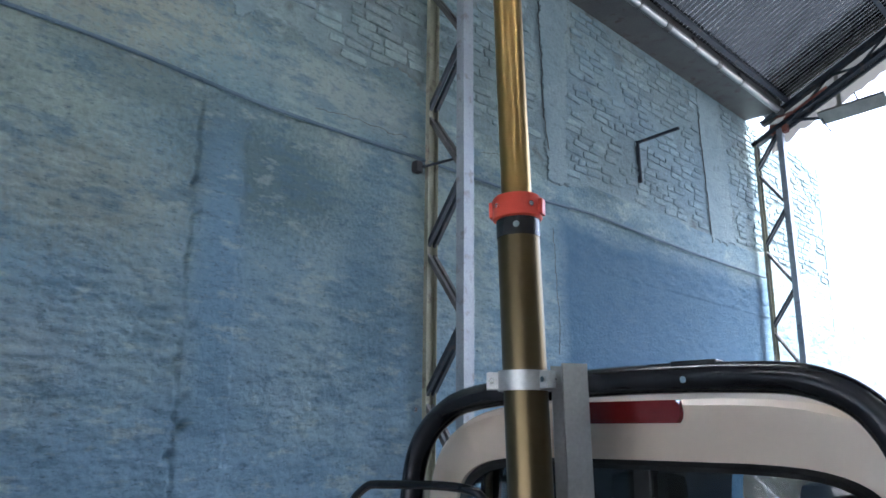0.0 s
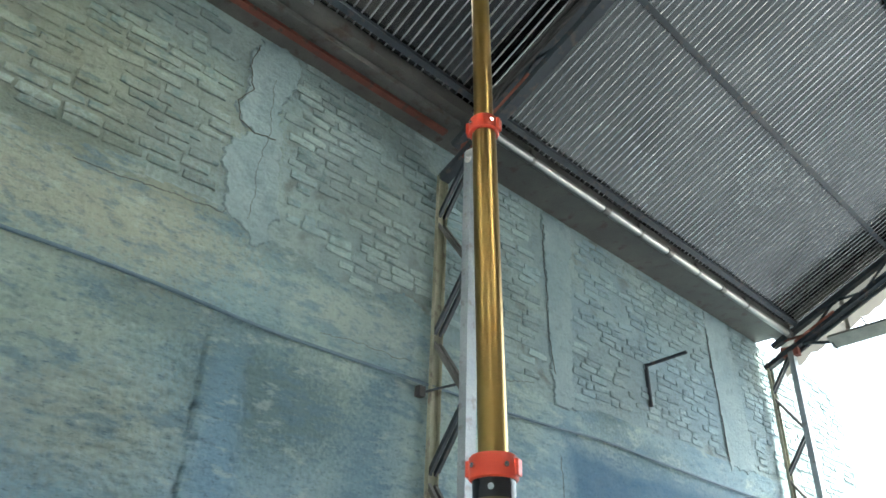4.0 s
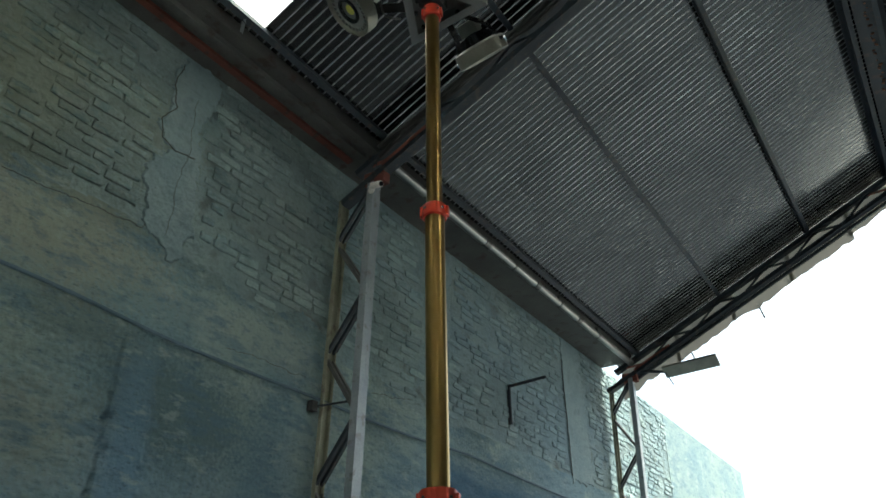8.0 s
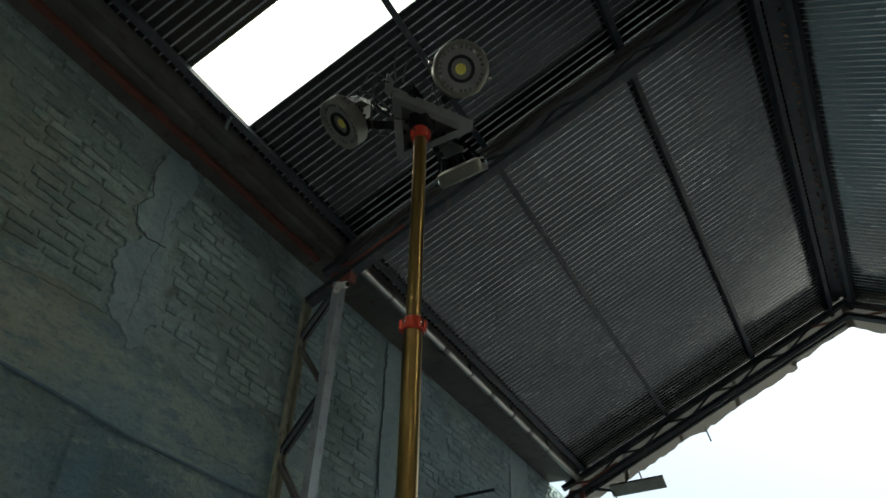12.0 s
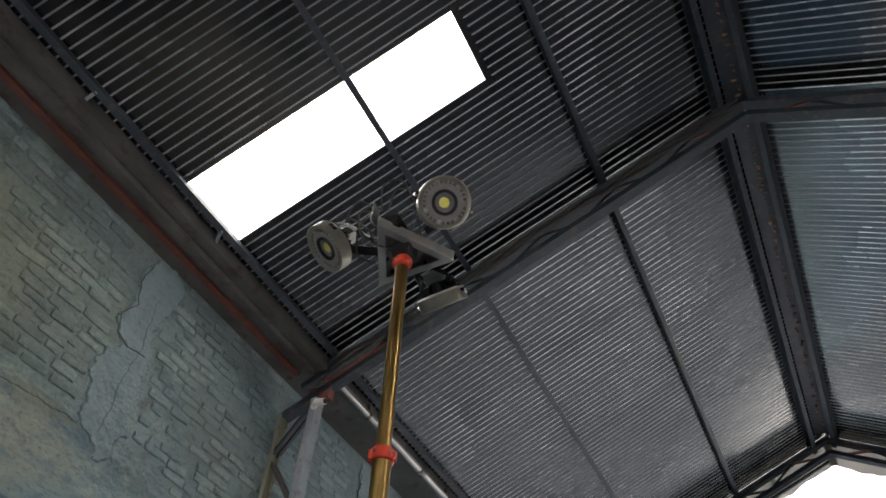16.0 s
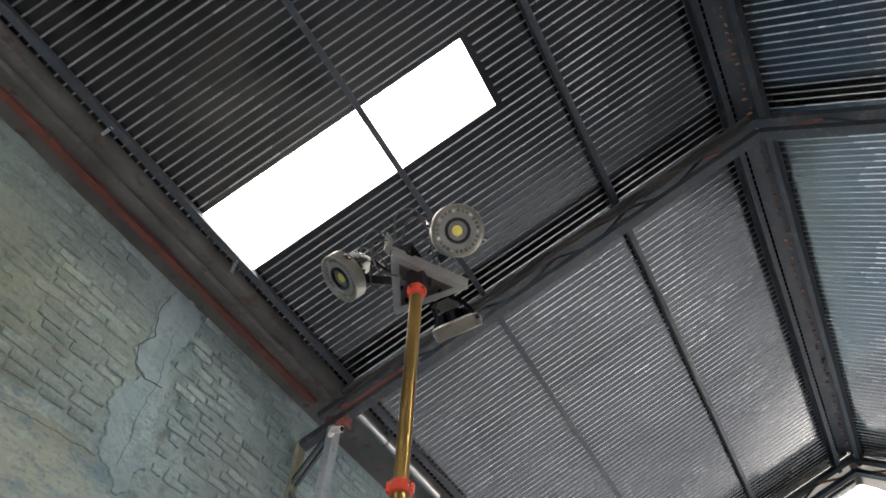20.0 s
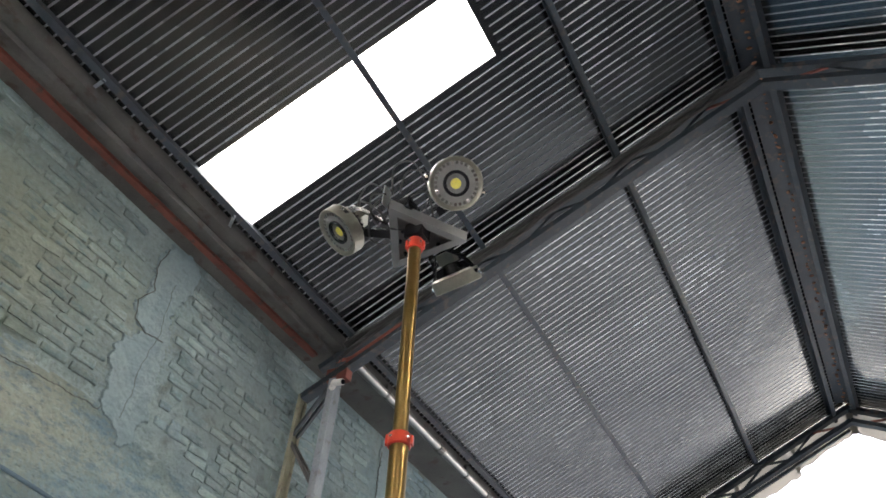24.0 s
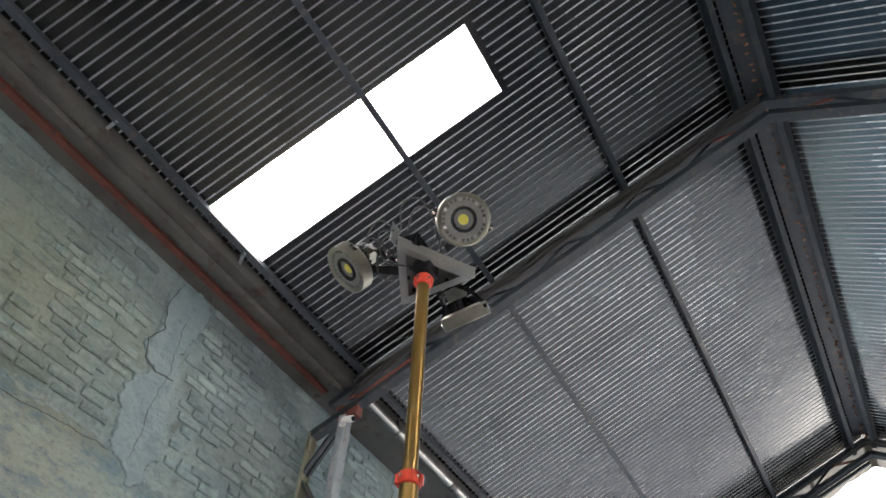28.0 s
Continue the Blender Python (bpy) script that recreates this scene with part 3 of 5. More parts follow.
def ragged(bm, outline, x0, x1, rough=0.02, step=0.013, seed=3):
    """A slab on the west wall with a ragged outline of (y, z)."""
    pts = []
    k = len(outline)
    for i in range(k):
        p, q = Vector(outline[i]), Vector(outline[(i + 1) % k])
        n = max(1, int((q - p).length / step))
        for j in range(n):
            v = p.lerp(q, j / n)
            d = noise.noise_vector(Vector((v.x * 7, v.y * 7, seed))) * rough + noise.noise_vector(Vector((v.x * 24, v.y * 24, seed))) * rough * 0.6 + noise.noise_vector(Vector((v.x * 70, v.y * 70, seed))) * rough * 0.35
            pts.append(Vector((v.x + d.x, v.y + d.y)))
    k = len(pts)
    turn = 1 if sum(pts[i].x * pts[(i + 1) % k].y - pts[(i + 1) % k].x * pts[i].y for i in range(k)) > 0 else -1
    loops = []
    for depth, grow in ((x0, 0.012), ((x0 + 2 * x1) / 3, 0.005), (x1, 0.0)):
        lp = []
        for i, v in enumerate(pts):
            side = pts[(i + 2) % k] - pts[i - 2]
            out = Vector((side.y, -side.x)).normalized() * turn * grow
            lp.append(bm.verts.new((depth, v.x + out.x, v.y + out.y)))
        loops.append(lp)
    for a, b in zip(loops, loops[1:]):
        for i in range(k):
            bm.faces.new((a[i], a[(i + 1) % k], b[(i + 1) % k], b[i]))
    bmesh.ops.recalc_face_normals(bm, faces=bm.faces[:])
    rim = [Vector((v.co.y, v.co.z)) for v in loops[-1]]
    low, high = [min(v[a] for v in rim) for a in (0, 1)], [max(v[a] for v in rim) for a in (0, 1)]
    pts = list(rim)
    for i in range(int((high[0] - low[0]) / 0.03) + 1):
        for j in range(int((high[1] - low[1]) / 0.03) + 1):
            pts.append(Vector((low[0] + i * 0.03, low[1] + j * 0.03)))
    flat, _, tris, _, _, _ = geometry.delaunay_2d_cdt(pts, [], [list(range(k))], 1, 0.0005)
    top = [bm.verts.new((x1 + 0.004 * noise.fractal(Vector((v.x * 9, v.y * 7, seed)), 1.0, 2.0, 3), v.x, v.y)) for v in flat]
    for t in tris:
        f = bm.faces.new([top[i] for i in t])
        f.smooth = True
        f.normal_update()
        if f.normal.x < 0:
            f.normal_flip()
    return bm


TIE = [(2.77, 5.62), (2.73, 5.50), (2.69, 5.31), (2.75, 5.14), (2.67, 4.97), (2.695, 4.83), (2.80, 4.79), (2.68, 4.66), (2.652, 4.55), (2.69, 4.40), (2.716, 4.26), (2.76, 4.14), (2.87, 4.07), (2.93, 3.965), (3.02, 3.98), (3.05, 4.18), (3.11, 4.27), (3.03, 4.44), (3.05, 4.64), (3.01, 4.80), (3.03, 4.92), (2.97, 5.09), (3.0, 5.24), (3.07, 5.40), (3.06, 5.62)]
bm = bmesh.new()
ragged(bm, TIE, -0.012, 0.006, 0.05)
part("cement_patch", bm, PATCH, wall_west, "pale smooth cement patch with ragged edges")
for outline, mat, lab in (
    ([(5.92, 5.6), (6.35, 5.6), (6.31, 4.6), (6.28, 3.73), (6.0, 3.70), (5.95, 4.4)], PATCH, "pale cement rendered tie column"),
    ([(9.02, 5.6), (9.55, 5.6), (9.70, 4.6), (9.74, 3.80), (9.12, 3.75), (9.06, 4.4)], PATCH, "pale cement rendered tie column"),
):
    bm = bmesh.new()
    ragged(bm, outline, -0.012, 0.007, 0.05)
    part("cement_patch", bm, mat, wall_west, lab)

# ---- roof ----
PITCH = 0.0762


RIB = (-0.30, -0.108, -0.098, -0.09, -0.02, 0.0, 0.02, 0.09, 0.098, 0.108, 0.30)


def wave(y):
    """Height of the sheet at y: flat pans between low gabled ribs, a higher one where two sheets lap."""
    u = abs((y / PITCH + 0.5) % 1.0 - 0.5)
    lap = 1.25 if math.floor(y / PITCH + 0.5) % 10 == 0 else 1.0
    return 0.0024 - 0.0024 * lap * min(0.9, max(0.0, 1 - u / 0.1)) / 0.9


SKY_Y = (2.34, 2.97)
SKY_X = (0.52, 2.628)


def sheet_mesh(name, mat, spans, y0, y1, lift=0.0, thick=0.0015):
    """Ribbed sheet over the given (x from, x to) spans, ribs running up the slope."""
    knots = [y0, y1]
    for i in range(math.floor(y0 / PITCH) - 1, math.ceil(y1 / PITCH) + 2):
        knots += [(i + u) * PITCH for u in RIB if y0 + 0.002 < (i + u) * PITCH < y1 - 0.002]
    knots.sort()
    v, f = [], []
    for x0, x1 in spans:
        n = len(knots)
        base = len(v)
        for top in (0, 1):
            for px in (x0, x1):
                for y in knots:
                    v.append((px, y, roof_z(px) + lift + wave(y) + top * thick))
        for top in (0, 1):
            o = base + top * 2 * n
            for i in range(n - 1):
                q = (o + i, o + i + 1, o + n + i + 1, o + n + i)
                f.append(q if top else q[::-1])
    m = bpy.data.meshes.new(name)
    m.from_pydata(v, [], f)
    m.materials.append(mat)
    # Rib faces take the paler copy, so each rib carries a painted highlight.
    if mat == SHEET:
        m.materials.append(RIB_HIGHLIGHT)
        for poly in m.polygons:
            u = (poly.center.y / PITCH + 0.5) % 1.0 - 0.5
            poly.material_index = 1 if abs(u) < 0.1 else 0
    m.shade_smooth()
    return m


def joined(name, meshes):
    bm = bmesh.new()
    for m in meshes:
        bm.from_mesh(m)
    out = bpy.data.meshes.new(name)
    bm.to_mesh(out)
    bm.free()
    for mat in meshes[0].materials:
        out.materials.append(mat)
    return out


def mirrored(m):
    """The same sheet on the other slope."""
    for v in m.vertices:
        v.co.x = SPAN - v.co.x
    m.flip_normals()
    return m


# Rear bay and both east copies are unseen, added to light the wall.
BAYS = (SKY_Y, (-3.66, -3.03))


def slope_sheets(tag, eave=0.2):
    out, y0 = [], Y_BACK - 0.4
    for lo, hi in sorted(BAYS):
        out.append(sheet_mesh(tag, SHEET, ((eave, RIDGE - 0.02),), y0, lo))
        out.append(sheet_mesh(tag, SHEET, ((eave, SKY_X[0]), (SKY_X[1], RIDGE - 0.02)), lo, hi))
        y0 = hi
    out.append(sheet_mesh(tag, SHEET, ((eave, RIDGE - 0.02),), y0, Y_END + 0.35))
    return out


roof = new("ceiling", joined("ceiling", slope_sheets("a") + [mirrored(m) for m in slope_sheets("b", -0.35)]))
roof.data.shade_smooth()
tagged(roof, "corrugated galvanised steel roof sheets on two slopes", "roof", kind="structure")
bm = bmesh.new()
m, n = along((SKY_X[1] + 0.03, SKY_Y[0] - 0.05, roof_z(SKY_X[1] + 0.03) - 0.004), (SKY_X[1] + 0.03, SKY_Y[1] + 0.05, roof_z(SKY_X[1] + 0.03) - 0.004), (-math.sin(math.atan(SLOPE)), 0, math.cos(math.atan(SLOPE))))
box(bm, (0, -0.03, -0.002), (n, 0.03, 0.001), m)
tagged(finish("lap_strip", bm, SHEET), "flat galvanised lap strip at the rooflight head", "strip", kind="structure")
for k, (lo, hi) in enumerate(BAYS):
    for side in (0, 1):
        m = sheet_mesh("skylight", SKYLIGHT, ((SKY_X[0] - 0.1, SKY_X[1] + 0.1),), lo - 0.06, hi + 0.06, 0.006)
        ob = new("skylight", mirrored(m) if side else m)
        tagged(ob, "bright translucent rooflight sheet between steel sheets", "skylight", kind="structure")
bm = bmesh.new()
for s in (-1, 1):
    box(bm, (0, 0, 0), (0.3, Y_END - Y_BACK + 0.7, 0.003), Matrix.Translation((RIDGE, Y_BACK - 0.4, roof_z(RIDGE) + 0.035)) @ (pose(0, 0, 0, 0, 25.7, 0) if s > 0 else pose(0, 0, 0, 0, 154.3, 0)))
tagged(finish("ridge_cap", bm, SHEET), "folded galvanised ridge cap over the roof", "ridge cap", kind="structure")


# ---- purlins ----
def purlin(px, w=0.05, h=0.1):
    bm = bmesh.new()
    tilt = math.atan(SLOPE) * (1 if px <= RIDGE else -1)
    z = roof_z(px) - (h / 2 + 0.001) * math.hypot(1, SLOPE)
    channel(bm, (px, Y_BACK, z), (px, Y_END + 0.2, z), w, h, up=(-math.sin(tilt), 0, math.cos(tilt)))
    th = thing("purlin", "blue-grey painted steel channel purlin under the roof", "purlin", "purlins under the roof", (px, Y_BACK, z))
    bm.transform(Matrix.Translation((-px, -Y_BACK, -z)))
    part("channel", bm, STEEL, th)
    for y in (Y_MID, Y_END):
        bm = bmesh.new()
        angle_iron(bm, (w * 0.9, y - Y_BACK - 0.05, -h / 2), (w * 0.9, y - Y_BACK + 0.05, -h / 2), 0.05, 0.005)
        part("cleat", bm, STEEL, th)
    return th


for px in (0.56, 1.845, 3.15, 4.27, 4.58, 5.75, 7.05, 8.37):
    purlin(px, 0.055 if 4 < px < 5 else 0.05, 0.14 if 4 < px < 5 else 0.1)


# ---- lattice frames ----
WEB = 0.515


def column(y, x0=0.054, x1=0.383, top=5.36):
    th = thing("lattice_column", "tall lattice steel column standing against the blue wall", "column", "lattice columns", (0, y, 0))
    for px, mat, w in ((x0, OLIVE_STEEL, 0.035), (x1, PALE_STEEL, 0.07)):
        bm = bmesh.new()
        profile(bm, (px, 0, 0), (px, 0, top if px > 0.2 else top - 0.08), [(-0.05, -w / 2), (0.05, -w / 2), (0.05, w / 2), (0.045, w / 2), (0.045, -w / 2 + 0.005), (-0.045, -w / 2 + 0.005), (-0.045, w / 2), (-0.05, w / 2)], up=(1 if px < 0.2 else -1, 0, 0))
        part("post", bm, mat, th)
    z, i = top - 0.02, 0
    while z > 0.3:
        a, c = (x0, x1) if i % 2 else (x1, x0)
        for s in (-0.03, 0.03):
            bm = bmesh.new()
            angle_iron(bm, (a, s, z), (c, s, max(0.0, z - WEB + 0.05)), 0.03, 0.004, up=(0, 1, 0))
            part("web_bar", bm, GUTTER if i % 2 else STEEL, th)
        z, i = z - WEB, i + 1
    return th


column(Y_MID)
column(Y_END, 0.10, 0.42, 5.4)


def rafter(y, sign):
    """A lattice rafter from the column to the ridge; sign 1 for the west slope."""
    th = thing("lattice_rafter", "blue-grey lattice steel rafter sloping up to the ridge", "rafter", "lattice rafters", (0, y, 0))

    def at(px, drop):
        return (px if sign > 0 else SPAN - px, 0, roof_z(px) - drop)

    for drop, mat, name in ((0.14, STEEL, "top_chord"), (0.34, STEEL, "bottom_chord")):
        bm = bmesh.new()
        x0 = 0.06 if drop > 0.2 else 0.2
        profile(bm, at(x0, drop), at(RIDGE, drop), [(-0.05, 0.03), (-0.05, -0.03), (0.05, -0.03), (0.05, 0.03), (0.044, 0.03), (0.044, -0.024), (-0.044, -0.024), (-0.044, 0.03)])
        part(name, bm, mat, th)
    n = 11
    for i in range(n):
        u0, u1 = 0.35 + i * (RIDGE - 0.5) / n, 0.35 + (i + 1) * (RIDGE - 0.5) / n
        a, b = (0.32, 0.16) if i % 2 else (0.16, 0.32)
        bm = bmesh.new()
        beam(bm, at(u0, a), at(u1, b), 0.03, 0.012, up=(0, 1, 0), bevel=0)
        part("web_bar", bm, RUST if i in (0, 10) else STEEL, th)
    return th


for y in (Y_MID, Y_END):
    for s in (1, -1):
        rafter(y, s)


# ---- eaves ----
gutter = thing("eaves_gutter", "dark weathered steel box gutter along the wall top", "gutter")
bm = bmesh.new()
box(bm, (-0.24, Y_BACK, 5.642), (0.46, Y_END, 5.646))
part("tray", bm, GUTTER, gutter)
bm = bmesh.new()
box(bm, (0.456, Y_BACK, 5.645), (0.46, Y_END, 5.76))
part("side", bm, GUTTER, gutter)
bm = bmesh.new()
angle_iron(bm, (0.20, Y_BACK, 5.612), (0.20, Y_MID - 0.1, 5.612), 0.06, 0.005)
part("primed_angle", bm, RUST, gutter, "red oxide primed angle iron")
bm = bmesh.new()
beam(bm, (0.335, Y_BACK, 5.60), (0.335, Y_MID - 0.12, 5.60), 0.07, 0.05)
part("support_bar", bm, GUTTER, gutter)
for y0, y1 in ((4.64, 6.34), (6.34, 7.48), (7.48, 8.62), (8.62, 10.36)):
    pipe = thing("galvanised_pipe", "shiny galvanised steel pipe slung under the gutter", "pipe", "pipe lengths under the gutter", (0.476, y0, 5.597))
    bm = bmesh.new()
    tube(bm, (0, 0, 0), (0, y1 - y0 - 0.03, 0), 0.042, 24)
    part("pipe_length", bm, PIPE, pipe, smooth=True)
    bm = bmesh.new()
    tube(bm, (0, y1 - y0 - 0.09, 0), (0, y1 - y0 - 0.002, 0), 0.050, 24)
    part("coupling", bm, GUTTER, pipe, "dark pipe coupling", smooth=True)
    bm = bmesh.new()
    beam(bm, (0, 0.55, 0.0), (0, 0.55, 0.12), 0.03, 0.004)
    ring(bm, (0, 0.55, 0), (0, 1, 0), 0.048, 0.042, 0.03, 20)
    part("strap", bm, GUTTER, pipe)
for p, q in (((0.556, 2.767, 5.72), (0.442, 2.844, 5.69)), ((0.557, 1.429, 5.72), (0.368, 1.443, 5.69))):
    bm = bmesh.new()
    beam(bm, p, q, 0.026, 0.006)
    tagged(finish("gutter_hook", bm, PALE_STEEL), "pale bent steel hook under the eaves purlin", "hook", "gutter hooks")

# ---- wall fittings ----
bm = bmesh.new()
cable = [(0.03, -3.0, 3.52), (0.03, 0.0, 3.505), (0.028, 1.2, 3.492), (0.028, 1.9, 3.498), (0.028, 2.4, 3.487), (0.03, 3.06, 3.447), (0.03, 3.7, 3.446), (0.03, 4.38, 3.455), (0.03, 5.45, 3.458), (0.03, 6.0, 3.478), (0.03, 6.65, 3.512), (0.03, 7.62, 3.497), (0.03, 8.8, 3.488), (0.03, 10.5, 3.503)]
bent(bm, cable, 0.013, 8, 5)
tagged(finish("wall_cable", bm, CABLE_PAINT, smooth=True), "dark cable clipped along the blue wall", "cable")
bracket = thing("wall_bracket", "dark angle iron bracket fixed to the brick wall", "bracket", "", (0.0, 7.535, 4.48))
bm = bmesh.new()
beam(bm, (0.012, 0.02, -0.43), (0.012, 0, 0.02), 0.04, 0.02)
part("upright", bm, STEEL, bracket)
bm = bmesh.new()
beam(bm, (0.01, 0, 0), (0.48, 0, 0.028), 0.032, 0.026)
part("arm", bm, STEEL, bracket)
box_clip = thing("cable_clip", "small dark cable clip box beside the column", "cable clip", "", (0.03, 4.41, 3.385))
bm = bmesh.new()
box(bm, (-0.03, -0.03, -0.04), (0.03, 0.03, 0.04), bevel=0.008)
part("body", bm, RUBBER, box_clip)
bm = bmesh.new()
beam(bm, (0.0, 0.02, 0.0), (0.34, 0.13, 0.03), 0.02, 0.014)
part("stay", bm, STEEL, box_clip)

cctv = thing("security_camera", "white bullet security camera on the column top", "camera", "", (0.43, 4.47, 5.235))
bm = bmesh.new()
lathe(bm, [(0, 0.012), (0.0, 0.033), (0.012, 0.033), (0.014, 0.012)], pose(0, -0.02, 0.0, 0, 0, -90), 20)
part("mount", bm, WHITE_PLASTIC, cctv, smooth=True)
bm = bmesh.new()
bent(bm, [(0, -0.03, 0), (0.02, -0.07, 0.0), (0.06, -0.08, -0.01)], 0.011, 10)
part("arm", bm, WHITE_PLASTIC, cctv, smooth=True)
m = along((0.05, -0.08, -0.005), (0.20, -0.11, -0.05))[0]
bm = bmesh.new()
lathe(bm, [(0.0, 0.02), (0.006, 0.029), (0.12, 0.029), (0.125, 0.024)], m, 24)
part("housing", bm, WHITE_PLASTIC, cctv, smooth=True)
bm = bmesh.new()
lathe(bm, [(0.1255, 0.0), (0.1255, 0.022), (0.128, 0.022), (0.128, 0.001)], m, 24)
part("lens", bm, BLACK, cctv)

# knee pieces where the column meets the rafter
for y, x1 in ((Y_MID, 0.383), (Y_END, 0.42)):
    knee = thing("knee_brace", "rusty bent steel knee joining column and rafter", "brace", "knee braces", (0, y, 0))
    bm = bmesh.new()
    beam(bm, (0.054, 0.0, 5.24), (0.30, 0.0, 5.44), 0.05, 0.012, up=(-1, 0, 1))
    part("plate", bm, OLIVE_STEEL, knee)
    bm = bmesh.new()
    box(bm, (0.30, -0.045, 5.34), (0.52, 0.045, 5.47), bevel=0.006)
    part("gusset", bm, RUST, knee, "rusty gusset plate")
    bm = bmesh.new()
    beam(bm, (0.50, -0.055, 5.50), (1.05, -0.055, 5.765), 0.004, 0.035, bevel=0)
    part("primed_strip", bm, RUST, knee, "strip of bare red primer")

for pts in ([(0.42, Y_MID - 0.06, 5.56), (0.50, Y_MID - 0.12, 5.50), (0.47, Y_MID - 0.10, 5.40), (0.41, Y_MID - 0.05, 5.36)],
            [(0.60, Y_MID - 0.06, 5.64), (0.56, Y_MID - 0.13, 5.53), (0.46, Y_MID - 0.12, 5.46), (0.40, Y_MID - 0.05, 5.42)]):
    bm = bmesh.new()
    bent(bm, pts, 0.004, 8)
    tagged(finish("camera_wire", bm, RUBBER, smooth=True), "thin black wire looping from rafter to column top", "wire", "loose wires at the knee")

# cables along the rafter
for k, (off, r) in enumerate(((-0.075, 0.026), (-0.11, 0.020), (-0.06, 0.016), (-0.09, 0.022))):
    bm = bmesh.new()
    pts = []
    for i in range(24):
        px = 0.5 + i * 0.17
        pts.append((px, Y_MID + off + 0.02 * noise.noise(Vector((px * 2.1, k, 0))), roof_z(px) - 0.155 - 0.022 * k + 0.05 * noise.noise(Vector((px * 2.7, k * 5.0, 1.0)))))
    bent(bm, pts, r, 8, 4)
    tagged(finish("power_cable", bm, RUBBER, smooth=True), "black power cable tied along the steel rafter", "cable", "cables along the rafter")

# rusty closure pieces seen between the two ridge purlins
closure = thing("ridge_closure", "row of rusty mortar crumbs and closure pieces along the ridge", "closure strip", "", (RIDGE, 0, roof_z(RIDGE) + 0.012))
crumb = random.Random(5)
SOFFIT = -SLOPE * 0.155 - 0.035
# Dark strip across the gap between the two ridge purlins.
bm = bmesh.new()
box(bm, (-0.125, -1.0, SOFFIT), (0.125, Y_END - 0.1, SOFFIT + 0.006), bevel=0.002)
part("ridge_strip", bm, STEEL, closure, "dark strip across the gap between the ridge purlins")
y = -1.0
while y < Y_END:
    bm = bmesh.new()
    s = crumb.uniform(0.008, 0.024)
    bmesh.ops.create_icosphere(bm, subdivisions=1, radius=s, matrix=pose(crumb.uniform(-0.02, 0.02), y, SOFFIT - crumb.uniform(0, 0.006), crumb.uniform(0, 90), crumb.uniform(0, 90), 0) @ Matrix.Diagonal((1.0, 1.5, 0.6, 1)))
    part("crumb", bm, CLAY, closure)
    y += crumb.uniform(0.05, 0.14)

# ---- gable end ----
for sgn in (1, -1):
    for i in range(5):
        x0, x1 = 0.25 + i * 0.84, 0.25 + (i + 1) * 0.84
        pts = []
        n = 12
        for j in range(n + 1):
            px = x0 + (x1 - x0 + 0.05) * j / n
            drop = 0.535 + 0.06 * noise.noise(Vector((px * 2.3, sgn * 4.0, 0))) + 0.05 * noise.noise(Vector((px * 9, sgn, 2.0))) - 0.08 * (i == 4)
            pts.append((px, drop))
        bm = bmesh.new()
        rows = []
        for dy in (0.0, 0.003):
            top = [bm.verts.new((px if sgn > 0 else SPAN - px, Y_END + 0.12 + dy + 0.004 * i, roof_z(px) - 0.01)) for px, d in pts]
            low = [bm.verts.new((px if sgn > 0 else SPAN - px, Y_END + 0.12 + dy + 0.004 * i + 0.02 * noise.noise(Vector((px * 4, 1, 1))), roof_z(px) - d)) for px, d in pts]
            rows.append((top, low))
            for j in range(n):
                bm.faces.new((top[j], top[j + 1], low[j + 1], low[j]))
        for j in range(n):
            bm.faces.new((rows[0][1][j], rows[0][1][j + 1], rows[1][1][j + 1], rows[1][1][j]))
        bmesh.ops.recalc_face_normals(bm, faces=bm.faces[:])
        tagged(finish("gable_flashing", bm, TORN_SHEET), "torn grey translucent sheeting hanging under the gable", "flashing", "gable flashing sheets")
bm = bmesh.new()
beam(bm, (0.5, Y_END + 0.05, 5.40), (4.4, Y_END + 0.05, 7.27), 0.04, 0.04)
tagged(finish("gable_rail", bm, STEEL), "thin steel rail along the gable flashing", "rail")
plate = thing("yard_lamp", "flat grey lamp panel jutting out at the open end", "lamp", "", (0.87, Y_END, 5.395))
m = along((0, 0, 0), (0.80, 0, 0.04))[0]
bm = bmesh.new()
box(bm, (0.04, -0.10, -0.018), (0.80, 0.10, 0.02), m @ pose(0, 0, 0, -32, 0, 0), 0.01)
part("panel", bm, GREY_CAST, plate)
bm = bmesh.new()
tube(bm, (-0.35, 0, 0.10), (0.08, 0, 0.0), 0.02, 12)
part("arm", bm, STEEL, plate)
bm = bmesh.new()
beam(bm, (0.06, 0.0, 0.0), (0.15, 0.0, -0.20), 0.03, 0.012)
part("bracket", bm, STEEL, plate)
for x0, d in ((2.3, 0.12), (1.3, 0.08)):
    bm = bmesh.new()
    beam(bm, (x0, Y_END + 0.1, roof_z(x0) - 0.52), (x0 + 0.05, Y_END + 0.1, roof_z(x0) - 0.62 - d), 0.03, 0.02)
    tagged(finish("flashing_tail", bm, FLASHING), "loose strip of torn flashing", "flashing", "loose flashing strips")


# ---- light mast ----
def axis(z):
    return Vector((2.627 - 0.0365 * (z - 1.7), 2.330, z))


mast = thing("light_mast", "telescopic bronze light mast with red collars clamped to the truck", "light mast", "", axis(0.80))
LEAN = mast.matrix_world.inverted()


def mast_part(name, bm, mat, parent=mast, label="", smooth=True):
    bm.transform(LEAN)
    return part(name, bm, mat, parent, label, smooth)


def section(z0, z1, r, mat):
    bm = bmesh.new()
    tube(bm, axis(z0), axis(z1), r, 48)
    return mast_part("tube_section", bm, mat)


section(0.80, 2.06, 0.052, BRONZE)
section(2.06, 3.12, 0.0375, GOLD)
section(3.12, 4.24, 0.031, GOLD)


